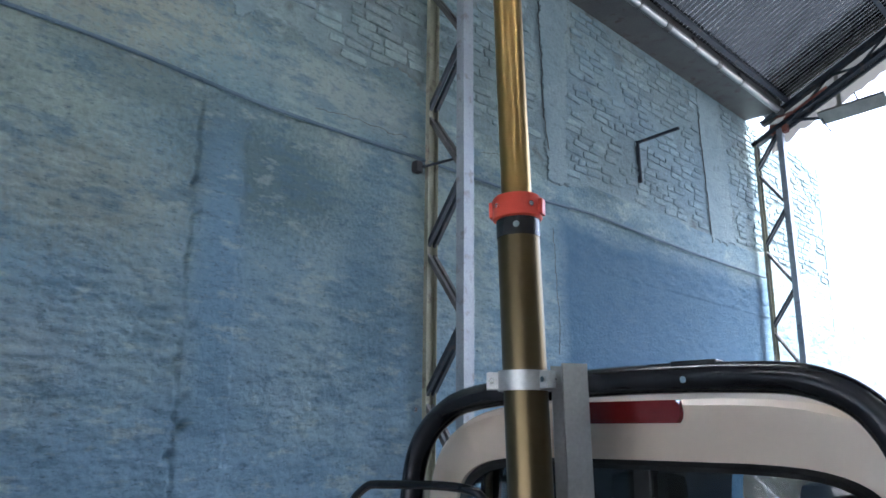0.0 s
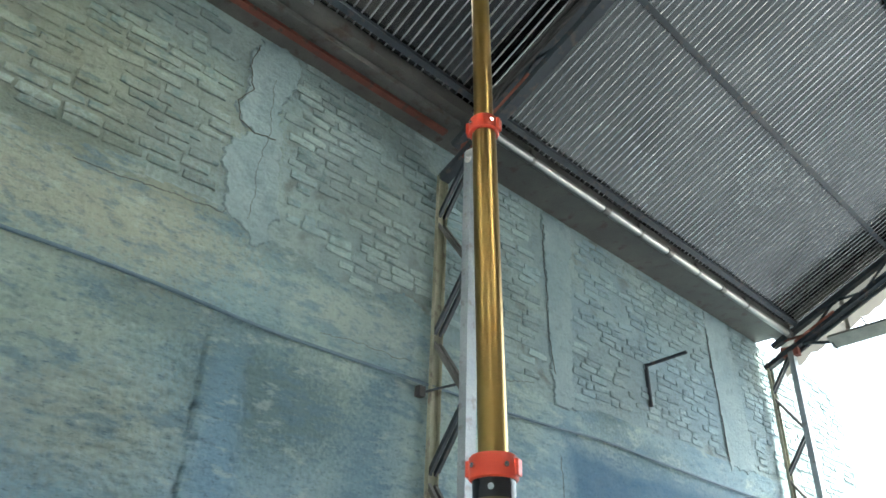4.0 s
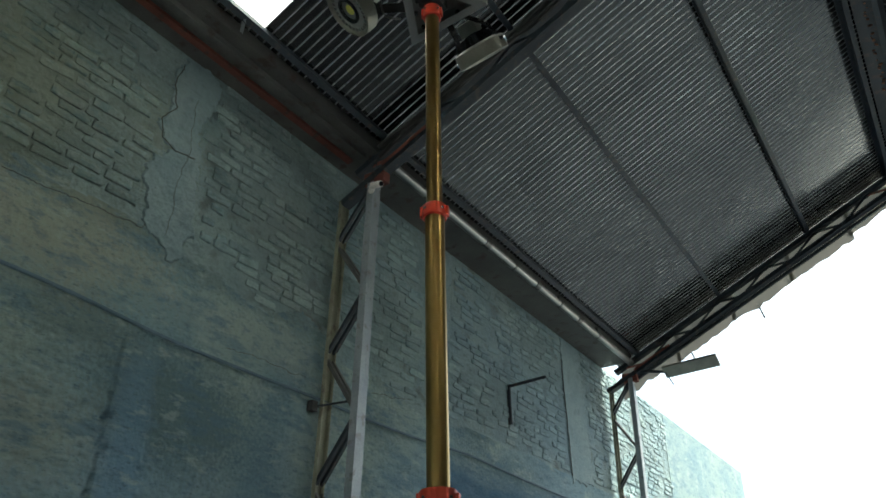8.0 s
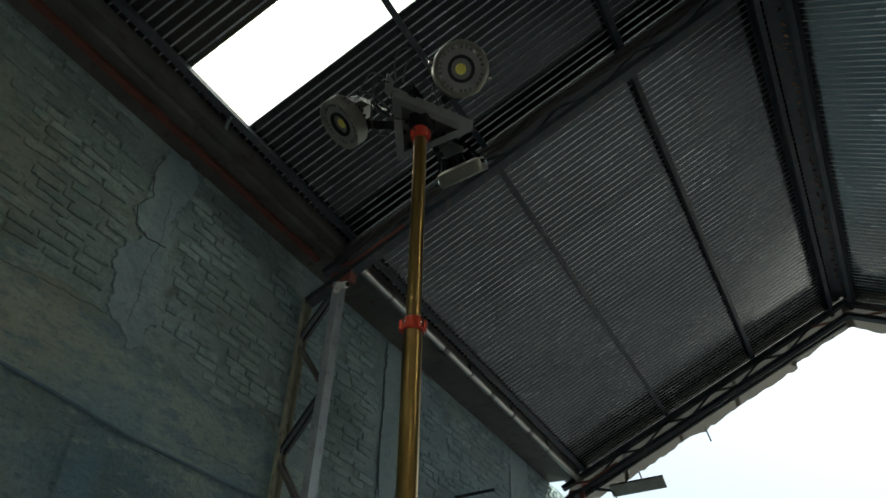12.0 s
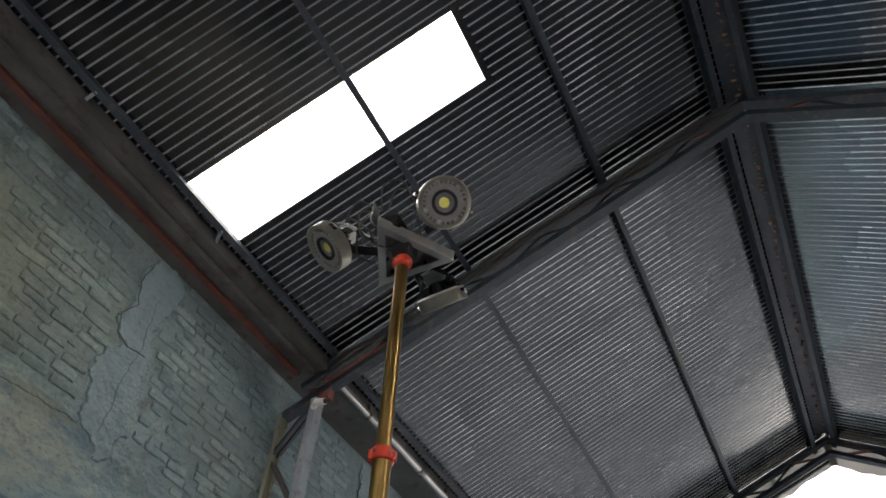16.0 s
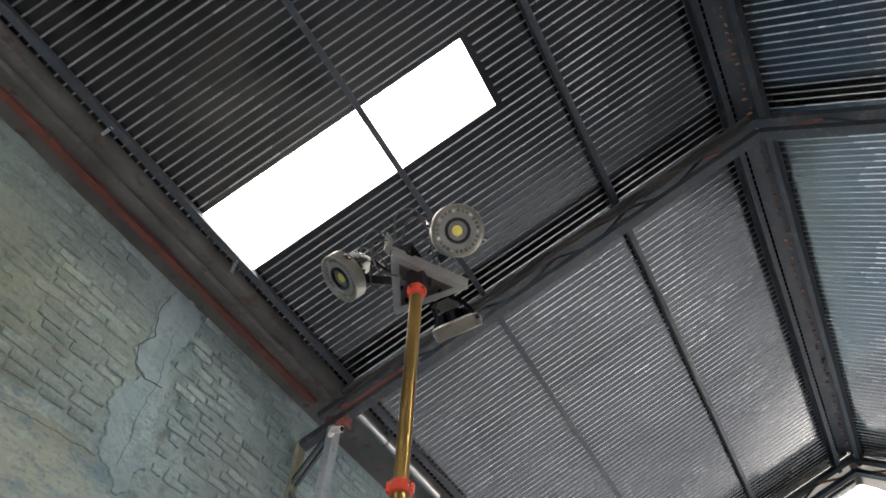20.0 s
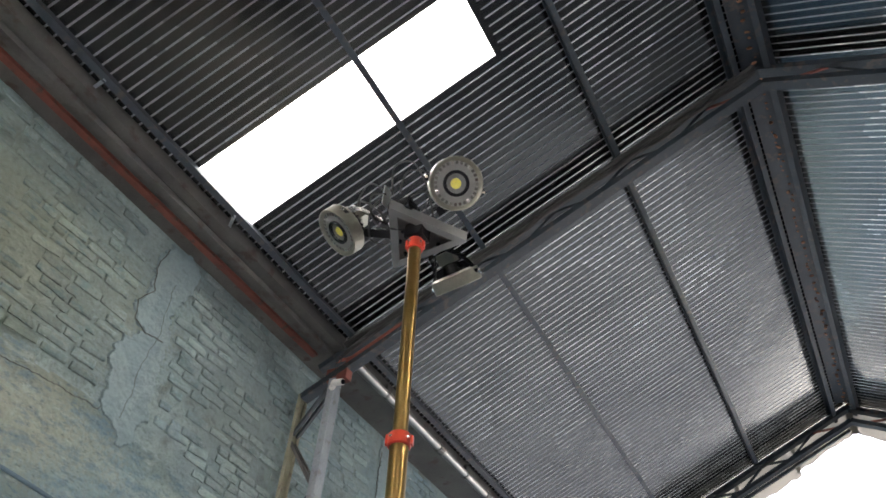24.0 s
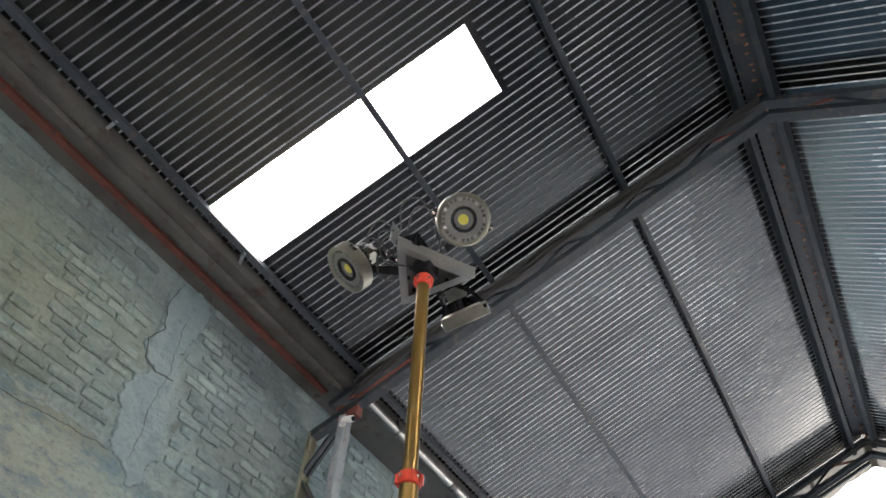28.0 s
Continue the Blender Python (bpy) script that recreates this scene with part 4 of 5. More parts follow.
def collar(z0, z1, r, inner):
    up = (axis(z1) - axis(z0)).normalized()
    bm = bmesh.new()
    m = along(axis(z0), axis(z1))[0]
    h = (axis(z1) - axis(z0)).length
    lathe(bm, [(0, inner), (0, r), (0.004, r + 0.004), (h - 0.006, r + 0.004), (h, r - 0.001), (h, inner)], m, 40)
    ob = mast_part("collar", bm, RED, mast, "red anodised locking collar")
    for k in range(4):
        a = radians(-100 + 80 * k)
        p = axis((z0 + z1) / 2) + Vector((math.cos(a), math.sin(a), 0)) * (r + 0.002)
        q = p + Vector((math.cos(a), math.sin(a), 0)) * 0.008
        bm = bmesh.new()
        tube(bm, p, q, 0.0065, 12)
        tube(bm, q, q + (q - p) * 0.3, 0.0035, 6)
        mast_part("screw", bm, CHROME, ob)
    for a in (radians(-150), radians(20)):
        d = Vector((math.cos(a), math.sin(a), 0))
        bm = bmesh.new()
        f = along(axis((z0 + z1) / 2) + d * (r - 0.002), axis((z0 + z1) / 2) + d * (r + 0.02))[0]
        box(bm, (0, -0.014, -0.02), (0.014, 0.014, 0.02), f, 0.003)
        mast_part("lug", bm, RED, ob, smooth=False)
    return ob


collar(2.045, 2.105, 0.057, 0.038)
collar(3.115, 3.170, 0.044, 0.0315)
collar(4.195, 4.262, 0.036, 0.02)
bm = bmesh.new()
tube(bm, axis(2.0), axis(2.045), 0.0535, 40)
mast_part("sleeve", bm, BLACK)
bm = bmesh.new()
tube(bm, axis(2.022) + Vector((0.030, -0.042, 0)), axis(2.022) + Vector((0.036, -0.052, 0)), 0.008, 14)
mast_part("rivet", bm, CHROME)
bm = bmesh.new()
tube(bm, axis(4.25), axis(4.33), 0.024, 30)
mast_part("neck", bm, BLACK)
bm = bmesh.new()
ring(bm, axis(1.655), (0, 0, 1), 0.064, 0.0525, 0.045, 40)
clamp_ob = mast_part("clamp", bm, ALU, label="pale aluminium pipe clamp")
for a in (radians(-140), radians(-10)):
    d = Vector((math.cos(a), math.sin(a), 0))
    f = along(axis(1.655) + d * 0.060, axis(1.655) + d * 0.096)[0]
    bm = bmesh.new()
    box(bm, (0, -0.012, -0.02), (0.03, 0.012, 0.02), f, 0.003)
    mast_part("ear", bm, ALU, clamp_ob, smooth=False)
    bm = bmesh.new()
    p = axis(1.655) + d * 0.078
    s = d.cross(Vector((0, 0, 1))) * 0.02
    tube(bm, p - s, p + s, 0.007, 6)
    mast_part("bolt", bm, CHROME, clamp_ob, smooth=False)
bm = bmesh.new()
cx, cy = axis(1.2).x + 0.098, 2.37
profile(bm, (cx, cy, 0.80), (cx - 0.02, cy, 1.69), [(-0.03, -0.035), (0.03, -0.035), (0.03, -0.030), (-0.025, -0.030), (-0.025, 0.030), (0.03, 0.030), (0.03, 0.035), (-0.03, 0.035)], up=(1, -0.6, 0))
mast_part("channel_stay", bm, ALU, label="aluminium channel beside the tube", smooth=False)

# head: a triangular tray
HEAD = [Vector((2.489, 2.124)), Vector((2.742, 2.498)), Vector((2.281, 2.523))]
CEN = sum(HEAD, Vector((0, 0))) / 3


def inset(k):
    return [CEN + (v - CEN) * k for v in HEAD]


bm = bmesh.new()
lo, hi = 4.325, 4.385
loops = []
for k, z in ((1.0, hi), (1.0, lo), (0.70, lo), (0.70, lo + 0.004), (0.975, lo + 0.004), (0.975, hi)):
    loops.append([bm.verts.new((v.x, v.y, z)) for v in inset(k)])
for a, b in zip(loops, loops[1:] + loops[:1]):
    for i in range(3):
        bm.faces.new((a[i], a[(i + 1) % 3], b[(i + 1) % 3], b[i]))
bmesh.ops.recalc_face_normals(bm, faces=bm.faces[:])
bmesh.ops.bevel(bm, geom=[e for e in bm.edges if abs(e.verts[0].co.z - e.verts[1].co.z) > 0.03], offset=0.012, segments=3, affect="EDGES")
head = mast_part("head_tray", bm, TRAY, label="triangular grey aluminium head tray", smooth=False)
bm = bmesh.new()
ins = inset(0.96)
a = [bm.verts.new((v.x, v.y, 4.362)) for v in ins]
b = [bm.verts.new((v.x, v.y, 4.368)) for v in ins]
bm.faces.new(a[::-1])
bm.faces.new(b)
for i in range(3):
    bm.faces.new((a[i], a[(i + 1) % 3], b[(i + 1) % 3], b[i]))
mast_part("head_plate", bm, GUTTER, head, smooth=False)
bm = bmesh.new()
box(bm, (2.485, 2.29, 4.27), (2.585, 2.38, 4.361), bevel=0.006)
mast_part("socket", bm, BLACK, head, smooth=False)
for dx, dy in ((-0.10, 0.0), (-0.07, 0.05), (-0.12, 0.09), (-0.05, -0.06), (0.07, 0.10)):
    bm = bmesh.new()
    tube(bm, (CEN.x + dx, CEN.y + dy, 4.361), (CEN.x + dx, CEN.y + dy, 4.345), 0.010, 8)
    mast_part("bolt", bm, BLACK, head, smooth=False)
bm = bmesh.new()
box(bm, (2.43, 2.19, 4.37), (2.56, 2.30, 4.45), pose(0, 0, 0), 0.01)
mast_part("junction_box", bm, BLACK, head, "small black junction box", smooth=False)
bm = bmesh.new()
box(bm, (2.43, 2.14, 4.40), (2.436, 2.20, 4.53), bevel=0.002)
mast_part("upright_tab", bm, ALU, head, smooth=False)


# ---- floodlights ----
def floodlight(face, normal, fix, lab):
    """Face centre, way it shines, and the place on the tray where its bracket is bolted."""
    face, fix = Vector(face), Vector(fix)
    m = along(face, face + Vector(normal), up=(0, 0, 1))[0]
    th = new("floodlight")
    th.empty_display_size = 0.1
    th.matrix_world = m
    tagged(th, lab, "floodlight", "floodlights on the mast head")
    R = 0.135
    bm = bmesh.new()
    lathe(bm, [(-0.012, R - 0.022), (0.0, R - 0.012), (0.003, R - 0.004), (0.0, R), (-0.066, R), (-0.074, R - 0.01), (-0.078, R - 0.03), (-0.078, 0.02)], Matrix(), 64, False)
    part("housing", bm, GREY_CAST, th, "cast grey lamp rim", True)
    bm = bmesh.new()
    lathe(bm, [(-0.012, R - 0.02), (-0.012, 0.066), (-0.020, 0.062), (-0.020, 0.002)], Matrix(), 56, False)
    part("face_plate", bm, TRAY, th, smooth=True)
    for k in range(28):
        a = 2 * math.pi * k / 28
        f = pose(0, 0, 0, math.degrees(a), 0, 0)
        bm = bmesh.new()
        box(bm, (-0.0115, 0.096, -0.007), (-0.008, 0.112, 0.007), f, 0.0015)
        part("vent", bm, CHROME if k % 4 == 1 else GUTTER, th)
    bm = bmesh.new()
    ring(bm, (-0.010, 0, 0), (1, 0, 0), 0.066, 0.050, 0.012, 48)
    part("lens_ring", bm, BLACK, th, "black lens ring", True)
    bm = bmesh.new()
    lathe(bm, [(-0.019, 0.049), (-0.006, 0.046), (-0.002, 0.030), (0.0, 0.004)], Matrix(), 40, False)
    ob = part("lens", bm, LENS, th, "clear glass lens", True)
    ob.visible_shadow = False
    bm = bmesh.new()
    lathe(bm, [(-0.0195, 0.027), (-0.0165, 0.026), (-0.0155, 0.018)], Matrix(), 24)
    part("led_chip", bm, LED, th, "round yellow chip")
    for k in range(18):
        f = pose(0, 0, 0, 20 * k, 0, 0)
        bm = bmesh.new()
        v = [bm.verts.new(f @ Vector(c)) for c in ((-0.064, 0.03, -0.002), (-0.064, 0.115, -0.002), (-0.125, 0.075, -0.002), (-0.125, 0.03, -0.002))]
        w = [bm.verts.new(f @ Vector(c)) for c in ((-0.064, 0.03, 0.002), (-0.064, 0.115, 0.002), (-0.125, 0.075, 0.002), (-0.125, 0.03, 0.002))]
        bm.faces.new(v[::-1])
        bm.faces.new(w)
        for i in range(4):
            bm.faces.new((v[i], v[(i + 1) % 4], w[(i + 1) % 4], w[i]))
        part("cooling_fin", bm, BLACK, th)
    bm = bmesh.new()
    lathe(bm, [(-0.064, 0.05), (-0.13, 0.045), (-0.135, 0.04)], Matrix(), 30)
    part("core", bm, BLACK, th, smooth=True)
    box_ob_bm = bmesh.new()
    box(box_ob_bm, (-0.20, -0.05, -0.03), (-0.135, 0.05, 0.03), bevel=0.006)
    drv = part("driver_box", box_ob_bm, GREY_CAST, th)
    for k in range(5):
        bm = bmesh.new()
        box(bm, (-0.195 + 0.012 * k, -0.046, 0.03), (-0.190 + 0.012 * k, 0.046, 0.038))
        part("rib", bm, GREY_CAST, drv)
    inv = m.inverted()
    root = inv @ fix
    for s in (-1, 1):
        bm = bmesh.new()
        a = Vector((-0.035, s * (R + 0.006), 0))
        b = Vector((-0.15, s * 0.09, 0.0))
        beam(bm, a, b, 0.006, 0.046, up=(0, 0, 1), bevel=0.002)
        beam(bm, b, root + Vector((0, s * 0.03, 0)), 0.006, 0.046, up=(0, 0, 1), bevel=0.002)
        arm = part("bracket_arm", bm, BLACK, th, "black flat bar bracket")
        bm = bmesh.new()
        tube(bm, a + Vector((0, s * 0.002, 0)), a + Vector((0, s * 0.016, 0)), 0.012, 6)
        part("pivot_bolt", bm, CHROME, arm)
    bm = bmesh.new()
    bent(bm, [(-0.18, 0, 0.02), (-0.24, 0.03, 0.07), tuple(root + Vector((-0.01, 0.05, 0.09))), tuple(root + Vector((0, 0, 0.01)))], 0.006, 8)
    part("lead", bm, RUBBER, th, "black flexible lead", True)
    return th


floodlight((2.805, 2.225, 4.455), (0.50, -0.50, -0.70), (2.63, 2.30, 4.40), "round grey floodlight with a yellow LED chip, facing down")
floodlight((2.13, 2.20, 4.36), (-0.50, -0.36, -0.79), (2.375, 2.33, 4.40), "round grey floodlight turned down towards the blue wall")
floodlight((2.535, 2.80, 4.335), (0.10, 0.74, -0.67), (2.51, 2.525, 4.40), "round grey floodlight tipped away towards the yard")

for k, pts in enumerate((
    [(2.43, 2.16, 4.50), (2.33, 2.15, 4.60), (2.23, 2.20, 4.56), (2.21, 2.28, 4.50)],
    [(2.47, 2.17, 4.48), (2.49, 2.12, 4.62), (2.59, 2.14, 4.63), (2.63, 2.24, 4.52)],
    [(2.49, 2.20, 4.50), (2.55, 2.16, 4.60), (2.65, 2.22, 4.60), (2.69, 2.28, 4.53)],
    [(2.44, 2.15, 4.47), (2.39, 2.10, 4.42), (2.39, 2.17, 4.30), (2.45, 2.28, 4.33), (2.49, 2.32, 4.36)],
    [(2.53, 2.24, 4.50), (2.59, 2.30, 4.56), (2.55, 2.46, 4.52), (2.52, 2.62, 4.46)],
    [(2.41, 2.20, 4.52), (2.31, 2.22, 4.48), (2.27, 2.30, 4.36), (2.33, 2.36, 4.34)],
)):
    bm = bmesh.new()
    bent(bm, pts, 0.005, 8)
    tagged(finish("lamp_lead", bm, RUBBER, smooth=True), "thin black electric lead looping over the mast head", "cable", "leads on the mast head")

# ---- pickup truck ----
CX = 2.75
truck = thing("pickup_truck", "cream-white pickup truck with a black roll bar, parked by the wall", "pickup truck", "", (CX, 2.6, 0))


def truck_part(name, bm, mat, parent=truck, label="", smooth=False):
    bm.transform(Matrix.Translation((-CX, -2.6, 0)))
    return part(name, bm, mat, parent, label, smooth)


def arch(a, top, z0, n=4.0, k=28):
    """Outline (x, z) of the cab from the left foot over the roof to the right foot."""
    out = []
    for i in range(k + 1):
        t = math.pi * (1 - i / k)
        c, s = math.cos(t), math.sin(t)
        out.append((CX + a * math.copysign(abs(c) ** (2 / n), c), z0 + (top - z0) * abs(s) ** (2 / n)))
    return out


def strip(bm, loops):
    rows = [[bm.verts.new(v) for v in lp] for lp in loops]
    for a, b in zip(rows, rows[1:]):
        for i in range(len(a) - 1):
            bm.faces.new((a[i], a[i + 1], b[i + 1], b[i]))
    bmesh.ops.recalc_face_normals(bm, faces=bm.faces[:])


K = 28
outer = arch(0.725, 1.625, 1.05, 4.2, K)
inner = arch(0.585, 1.478, 1.08, 6.0, K)
seal = arch(0.56, 1.455, 1.10, 6.0, K)
bm = bmesh.new()
strip(bm, [[(x, 2.575 + 0.05 * (1.62 - z), z) for x, z in [(CX + (x - CX) * 0.985, z - 0.008) for x, z in outer]],
           [(x, 2.56 + 0.06 * (1.62 - z), z) for x, z in [(CX + (x - CX) * 0.965, z - 0.022) for x, z in outer]],
           [(x, 2.572, z) for x, z in inner], [(x, 2.60, z) for x, z in inner]])
truck_part("rear_panel", bm, CAR_WHITE, smooth=True)
bm = bmesh.new()
strip(bm, [[(CX + (x - CX) * 0.985, 2.575 + 0.05 * (1.62 - z), z - 0.008) for x, z in outer], [(x, 2.60 + 0.04 * (1.62 - z), z) for x, z in outer], [(x, 2.75, z + 0.02 * (z > 1.4)) for x, z in outer], [(CX + (x - CX) * 1.02, 3.3, z + 0.03 * (z > 1.4)) for x, z in outer], [(CX + (x - CX) * 1.0, 3.75, z + 0.0 * (z > 1.4)) for x, z in outer]])
truck_part("cab_roof", bm, CAR_WHITE, smooth=True)
bm = bmesh.new()
strip(bm, [[(x, 2.585, z) for x, z in inner], [(x, 2.570, z) for x, z in [((a[0] + b[0]) / 2, (a[1] + b[1]) / 2) for a, b in zip(inner, seal)]], [(x, 2.588, z) for x, z in seal]])
truck_part("window_seal", bm, RUBBER, label="black rubber window seal", smooth=True)
bm = bmesh.new()
lp = [bm.verts.new((x, 2.586, z)) for x, z in seal]
bm.faces.new(lp)
truck_part("rear_window", bm, GLASS, label="tinted rear window glass").visible_shadow = False
bm = bmesh.new()
lining = [(CX + (x - CX) * 0.94, z - 0.035) for x, z in outer]
strip(bm, [[(x, 2.62, z) for x, z in lining], [(x, 3.3, z + 0.02) for x, z in lining], [(x, 3.72, z - 0.01) for x, z in lining]])
truck_part("cab_lining", bm, SEAT, label="dark cloth cab lining", smooth=True)
bm = bmesh.new()
box(bm, (CX + 0.0, 2.580, 1.09), (CX + 0.045, 2.592, 1.455), bevel=0.003)
truck_part("window_divider", bm, RUBBER)
bm = bmesh.new()
o = [(CX + 0.15 * c, 1.588 + 0.026 * s) for c, s in ((-1, -0.6), (-0.97, -1), (0.93, -1), (0.985, -0.6), (1, 0), (0.985, 0.6), (0.93, 1), (-0.97, 1), (-1, 0.6))]
strip(bm, [[(x, 2.575, z) for x, z in o + o[:1]], [(x, 2.545, z) for x, z in o + o[:1]]])
bm.faces.new([bm.verts.new((x, 2.545, z)) for x, z in o])
bmesh.ops.remove_doubles(bm, verts=bm.verts, dist=0.0005)
truck_part("brake_light", bm, LAMP_RED, label="red high brake light", smooth=True)
for sx in (-0.33, 0.33):
    bm = bmesh.new()
    box(bm, (CX + sx - 0.13, 2.86, 1.24), (CX + sx + 0.13, 2.95, 1.42), bevel=0.035)
    box(bm, (CX + sx - 0.24, 2.86, 0.65), (CX + sx + 0.24, 3.0, 1.22), bevel=0.04)
    truck_part("seat", bm, SEAT, smooth=True)
bm = bmesh.new()
box(bm, (CX - 0.84, 2.55, 0.42), (CX + 0.84, 5.35, 1.06), bevel=0.07)
truck_part("body", bm, CAR_WHITE, smooth=True)
for sx in (-1, 1):
    bm = bmesh.new()
    box(bm, (CX + sx * 0.80, 0.95, 0.45), (CX + sx * 0.84, 2.54, 1.06), bevel=0.015)
    box(bm, (CX + sx * 0.76, 0.95, 1.03), (CX + sx * 0.84, 2.54, 1.065), bevel=0.012)
    truck_part("bed_side", bm, CAR_WHITE)
bm = bmesh.new()
box(bm, (CX - 0.80, 0.92, 0.55), (CX + 0.80, 0.97, 1.05), bevel=0.012)
truck_part("tailgate", bm, CAR_WHITE)
bm = bmesh.new()
box(bm, (CX - 0.80, 0.96, 0.74), (CX + 0.80, 2.54, 0.80))
truck_part("bed_floor", bm, BLACK)
bm = bmesh.new()
strip(bm, [[(x, 3.78, z - 0.02) for x, z in arch(0.66, 1.60, 1.05, 4.2, K)], [(x, 4.35, z) for x, z in arch(0.72, 1.07, 1.05, 4.2, K)]])
truck_part("windscreen", bm, GLASS, label="tinted windscreen glass").visible_shadow = False
for sx in (-1, 1):
    for wy in (1.6, 4.55):
        bm = bmesh.new()
        m = pose(CX + sx * 0.70, wy, 0.34, 0, 0, 0)
        lathe(bm, [(-0.11, 0.20), (-0.11, 0.31), (-0.09, 0.34), (0.09, 0.34), (0.11, 0.31), (0.11, 0.20)], m, 40)
        tyre = truck_part("wheel", bm, RUBBER, label="black tyre", smooth=True)
        bm = bmesh.new()
        lathe(bm, [(-0.09, 0.05), (-0.09, 0.205), (0.09, 0.205), (0.10, 0.06)], m, 30)
        truck_part("rim", bm, ALU, tyre, smooth=True)

roll = thing("roll_bar", "black tubular roll bar behind the truck cab", "roll bar", "", (CX, 2.42, 1.06))


def roll_part(name, bm, mat, parent=roll, label="", smooth=True):
    bm.transform(Matrix.Translation((-CX, -2.42, -1.06)))
    return part(name, bm, mat, parent, label, smooth)


bm = bmesh.new()
bent(bm, [(2.135, 2.42, 1.06), (2.15, 2.42, 1.36), (2.185, 2.42, 1.50), (2.27, 2.42, 1.585), (2.40, 2.42, 1.628), (2.75, 2.42, 1.650), (3.10, 2.42, 1.648), (3.25, 2.42, 1.628), (3.345, 2.42, 1.56), (3.39, 2.42, 1.42), (3.40, 2.42, 1.06)], 0.032, 20, 8)
roll_part("hoop", bm, BLACK)
for x0, x1 in ((1.93, 2.50), (3.02, 3.56)):
    bm = bmesh.new()
    bent(bm, [(x0, 2.36, 1.06), (x0 + 0.02, 2.36, 1.30), (x0 + 0.09, 2.36, 1.385), (x0 + 0.2, 2.36, 1.40), (x1 - 0.12, 2.36, 1.405), (x1 - 0.03, 2.36, 1.38), (x1, 2.36, 1.30), (x1, 2.36, 1.06)], 0.012, 12, 8)
    roll_part("side_loop", bm, BLACK)
bm = bmesh.new()
box(bm, (2.96, 2.40, 1.674), (3.06, 2.44, 1.686), bevel=0.003)
box(bm, (2.90, 2.41, 1.665), (2.96, 2.43, 1.684), bevel=0.003)
roll_part("lamp_bracket", bm, BLACK, smooth=False)
for bx in (2.2, 3.0):
    bm = bmesh.new()
    tube(bm, (bx, 2.385, 1.60 if bx < 2.5 else 1.645), (bx, 2.375, 1.60 if bx < 2.5 else 1.645), 0.007, 10)
    roll_part("rivet", bm, CHROME)

# ---- cracks ----
CRACKS = (
    [(1.80, 4.04), (2.07, 4.05), (2.30, 4.08), (2.48, 4.09), (2.70, 4.103), (2.75, 4.15)],
    [(9.0, 5.3), (9.0, 5.05), (9.05, 4.6), (9.08, 4.07), (9.11, 3.78)],
    [(5.92, 5.45), (5.91, 5.10), (5.94, 4.78), (5.93, 4.40), (6.01, 3.94)],
    [(6.04, 3.26), (6.06, 2.9), (6.09, 2.51), (6.07, 2.15)],
    [(2.73, 5.53), (2.685, 5.31), (2.75, 5.14), (2.665, 4.97), (2.69, 4.83), (2.82, 4.79), (3.0, 4.82)],
    [(2.885, 4.13), (2.89, 4.58), (2.925, 4.85), (2.90, 5.32)],
    [(3.53, 3.55), (3.76, 3.59), (3.98, 3.59), (4.35, 3.58)],
    [(5.11, 3.70), (5.42, 3.75), (5.72, 3.81)],
)

def crack(line, width=0.005):
    """A wandering open crack through (y, z) points, drawn as a thin dark sliver on the wall face."""
    bm = bmesh.new()
    pts = []
    for (ya, za), (yb, zb) in zip(line, line[1:]):
        n = max(2, int(math.hypot(yb - ya, zb - za) / 0.02))
        for k in range(n):
            u = k / n
            y, z = ya + (yb - ya) * u, za + (zb - za) * u
            j = noise.noise_vector(Vector((y * 60, z * 60, 2.0))) * 0.012 + noise.noise_vector(Vector((y * 9, z * 9, 7.0))) * 0.02
            pts.append((0.011, y + j.x, z + j.y))
    bent(bm, pts, width, 6, 1)
    part("crack", bm, CRACK, wall_west, "thin dark crack")


for line, w in zip(CRACKS, (0.0025, 0.005, 0.0035, 0.0025, 0.0042, 0.0018, 0.002, 0.002)):
    crack(line, w)

# ---- bricks ----
COURSE, LENGTH = 0.074, 0.25


def inside(poly, y, z):
    hit = False
    for (ya, za), (yb, zb) in zip(poly, poly[1:] + poly[:1]):
        if (za > z) != (zb > z) and y < (yb - ya) * (z - za) / (zb - za) + ya:
            hit = not hit
    return hit


TIES = (TIE, [(5.92, 5.6), (6.35, 5.6), (6.31, 4.6), (6.28, 3.73), (6.0, 3.70), (5.95, 4.4)], [(9.02, 5.6), (9.55, 5.6), (9.70, 4.6), (9.74, 3.80), (9.12, 3.75), (9.06, 4.4)])
rng = random.Random(11)


def brick_shape(l, h, d):
    """A worn brick face: an uneven ten-sided outline with a softened front."""
    j = lambda s: rng.uniform(-s, s)
    ring_pts = [(-0.5, -0.42), (-0.47, -0.5), (-0.15, -0.5), (0.2, -0.5), (0.48, -0.48), (0.5, 0.0), (0.48, 0.46), (0.12, 0.5), (-0.2, 0.5), (-0.49, 0.46)]
    rim = [(y * l + j(0.008), z * h + j(0.005)) for y, z in ring_pts]
    v = [(-0.02, y, z) for y, z in rim] + [(d * 0.45, y, z) for y, z in rim]
    v += [(d + j(0.002), y * 0.95 + j(0.004), z * 0.80 + 0.002 + j(0.004)) for y, z in rim]
    n, f = len(rim), []
    for o in (0, n):
        for i in range(n):
            f.append((o + i, o + (i + 1) % n, o + n + (i + 1) % n, o + n + i))
    f.append(tuple(range(2 * n, 3 * n)))
    return v, f


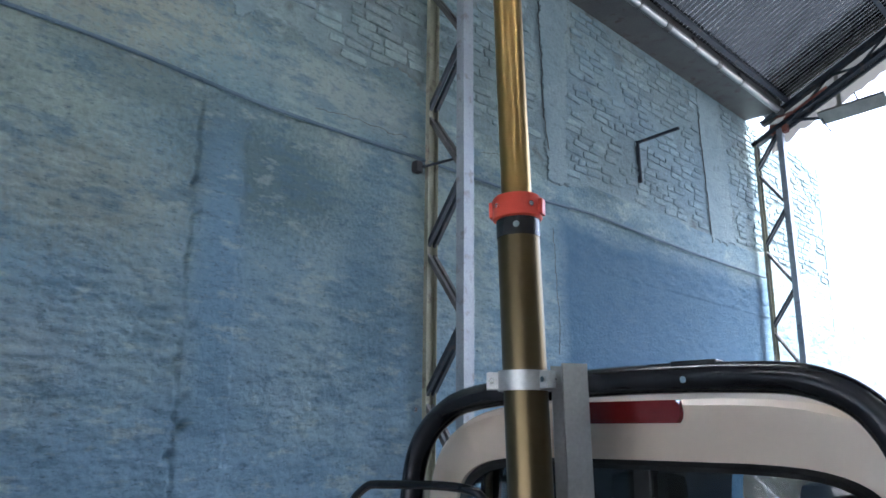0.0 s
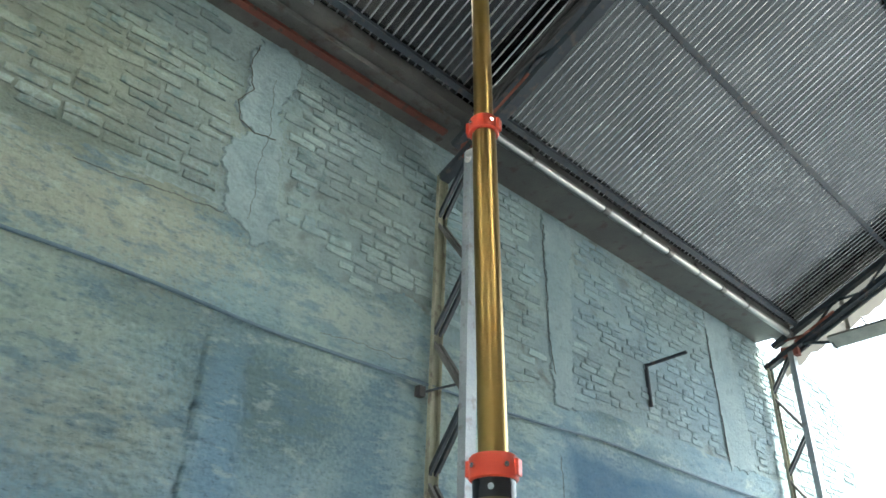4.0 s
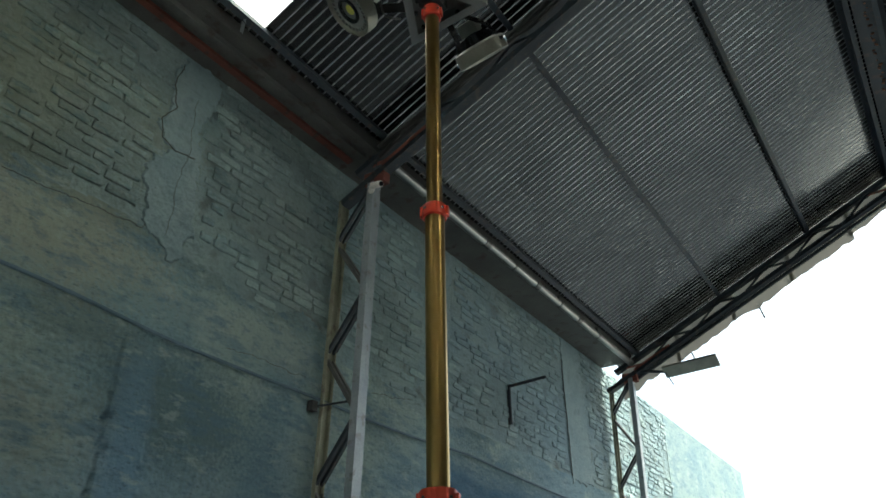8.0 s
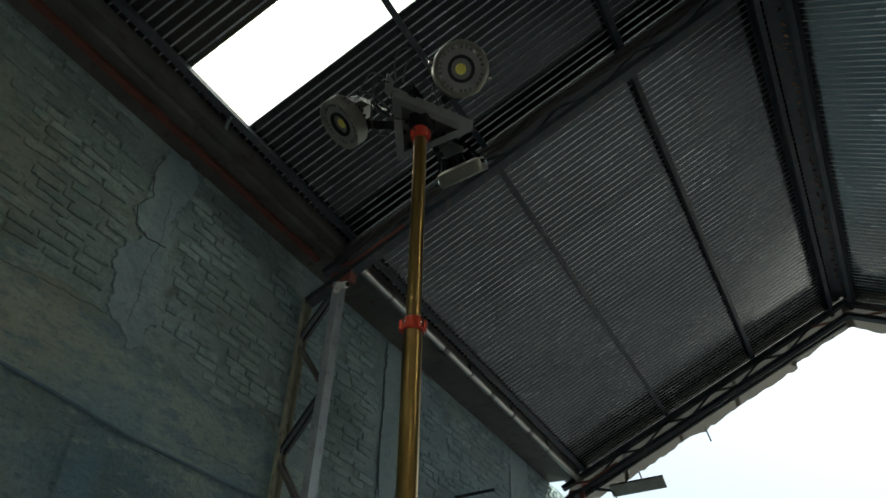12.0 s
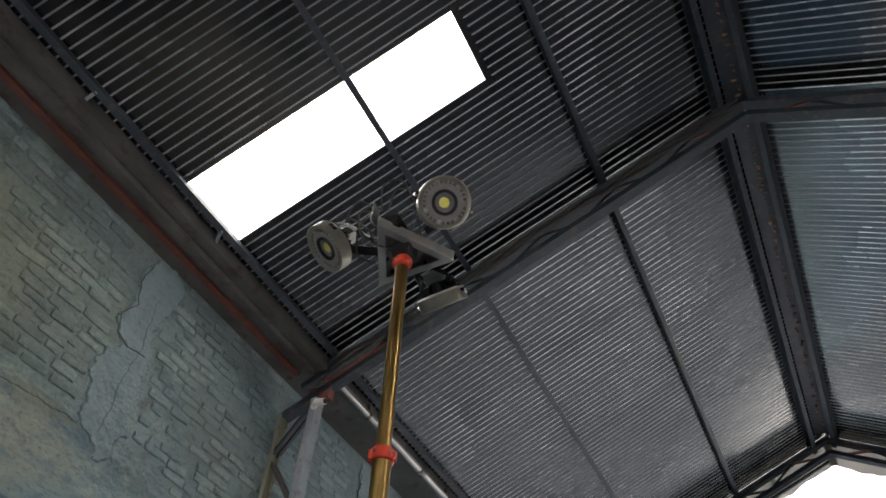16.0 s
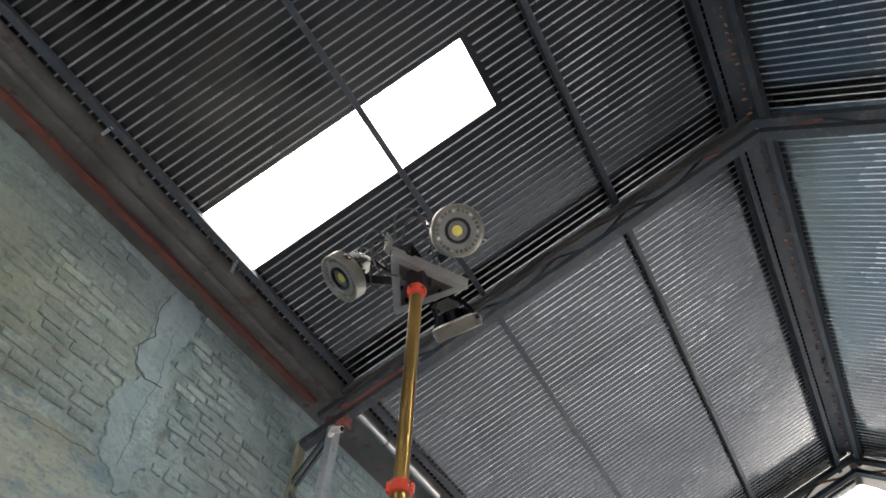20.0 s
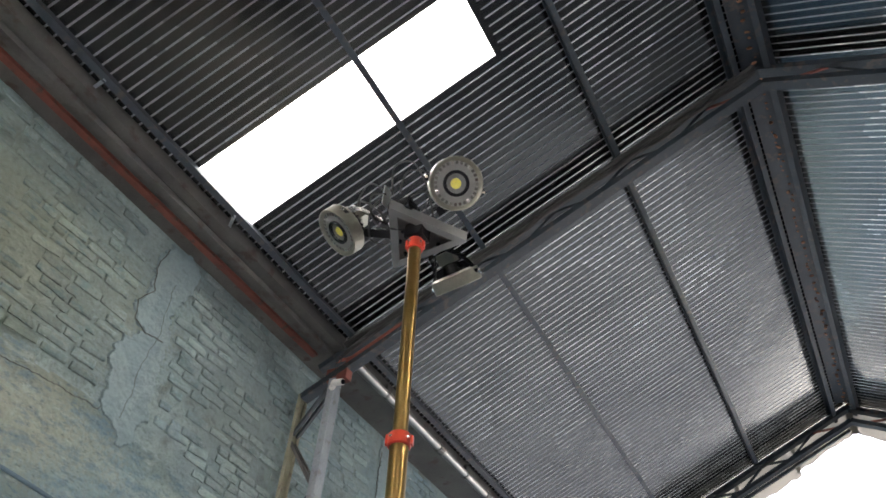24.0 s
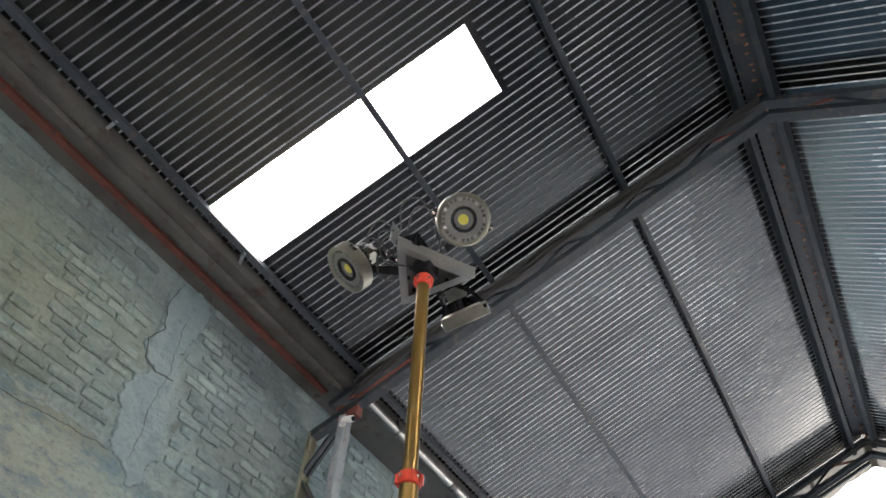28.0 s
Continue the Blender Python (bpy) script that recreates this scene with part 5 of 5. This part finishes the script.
SIZES = (0.26, 0.25, 0.24, 0.23, 0.21, 0.13, 0.12)
SHAPES = []
for l in SIZES:
    for _ in range(5):
        SHAPES.append((l, brick_shape(l - 0.014 - rng.uniform(0, 0.016), COURSE - 0.014 + rng.uniform(-0.012, 0.004), 0.001 + rng.uniform(0, 0.010))))
BRICK_MESH = []
for _, (v, f) in SHAPES:
    m = bpy.data.meshes.new("brick")
    m.from_pydata(v, [], f)
    m.materials.append(BRICK)
    m.shade_smooth()
    m.set_sharp_from_angle(angle=radians(50))
    BRICK_MESH.append(m)
far_v, far_f = [], []
singles = 0
for row in range(int(3.5 / COURSE), int(WALL_TOP / COURSE) + 1):
    z = row * COURSE + 0.03
    if z > 5.60:
        continue
    y = -1.0 + rng.uniform(0, LENGTH)
    while y < 12.9:
        k = rng.randrange(len(SHAPES) if rng.random() < 0.5 else 20)
        yy = y + SHAPES[k][0] / 2
        zz = z + rng.uniform(-0.007, 0.007) + 0.02 * math.sin(y * 0.7) + 0.012 * math.sin(y * 2.3 + row)
        y += SHAPES[k][0]
        worn = noise.noise(Vector((yy * 1.3, zz * 2.2, 6.0)))
        if not brick_zone(yy, zz - 0.05) or any(inside(p, yy + e, zz) for p in TIES for e in (-0.1, 0.1)):
            continue
        if rng.random() < (0.14 if yy < 5 else 0.24) + 0.7 * max(0, worn):
            continue
        tip = rng.gauss(0, 2.0)
        if 1.3 < yy < 5.0 and singles < 300 and zz > 4.0:
            ob = new("brick", BRICK_MESH[k])
            ob.parent = wall_west
            ob.matrix_local = pose(0.0, yy, zz, tip, 0, 0)
            singles += 1
        else:
            c, s = math.cos(radians(tip)), math.sin(radians(tip))
            o = len(far_v)
            far_v += [(p[0] * 0.55, yy + c * p[1] - s * p[2], zz + s * p[1] + c * p[2]) for p in SHAPES[k][1][0]]
            far_f += [tuple(o + i for i in q) for q in SHAPES[k][1][1]]
m = bpy.data.meshes.new("bricks")
m.from_pydata(far_v, [], far_f)
m.materials.append(BRICK)
m.shade_smooth()
m.set_sharp_from_angle(angle=radians(50))
ob = new("far_bricks", m)
ob.parent = wall_west
tagged(ob, "worn limewashed bricks showing along the wall", kind="stuff")
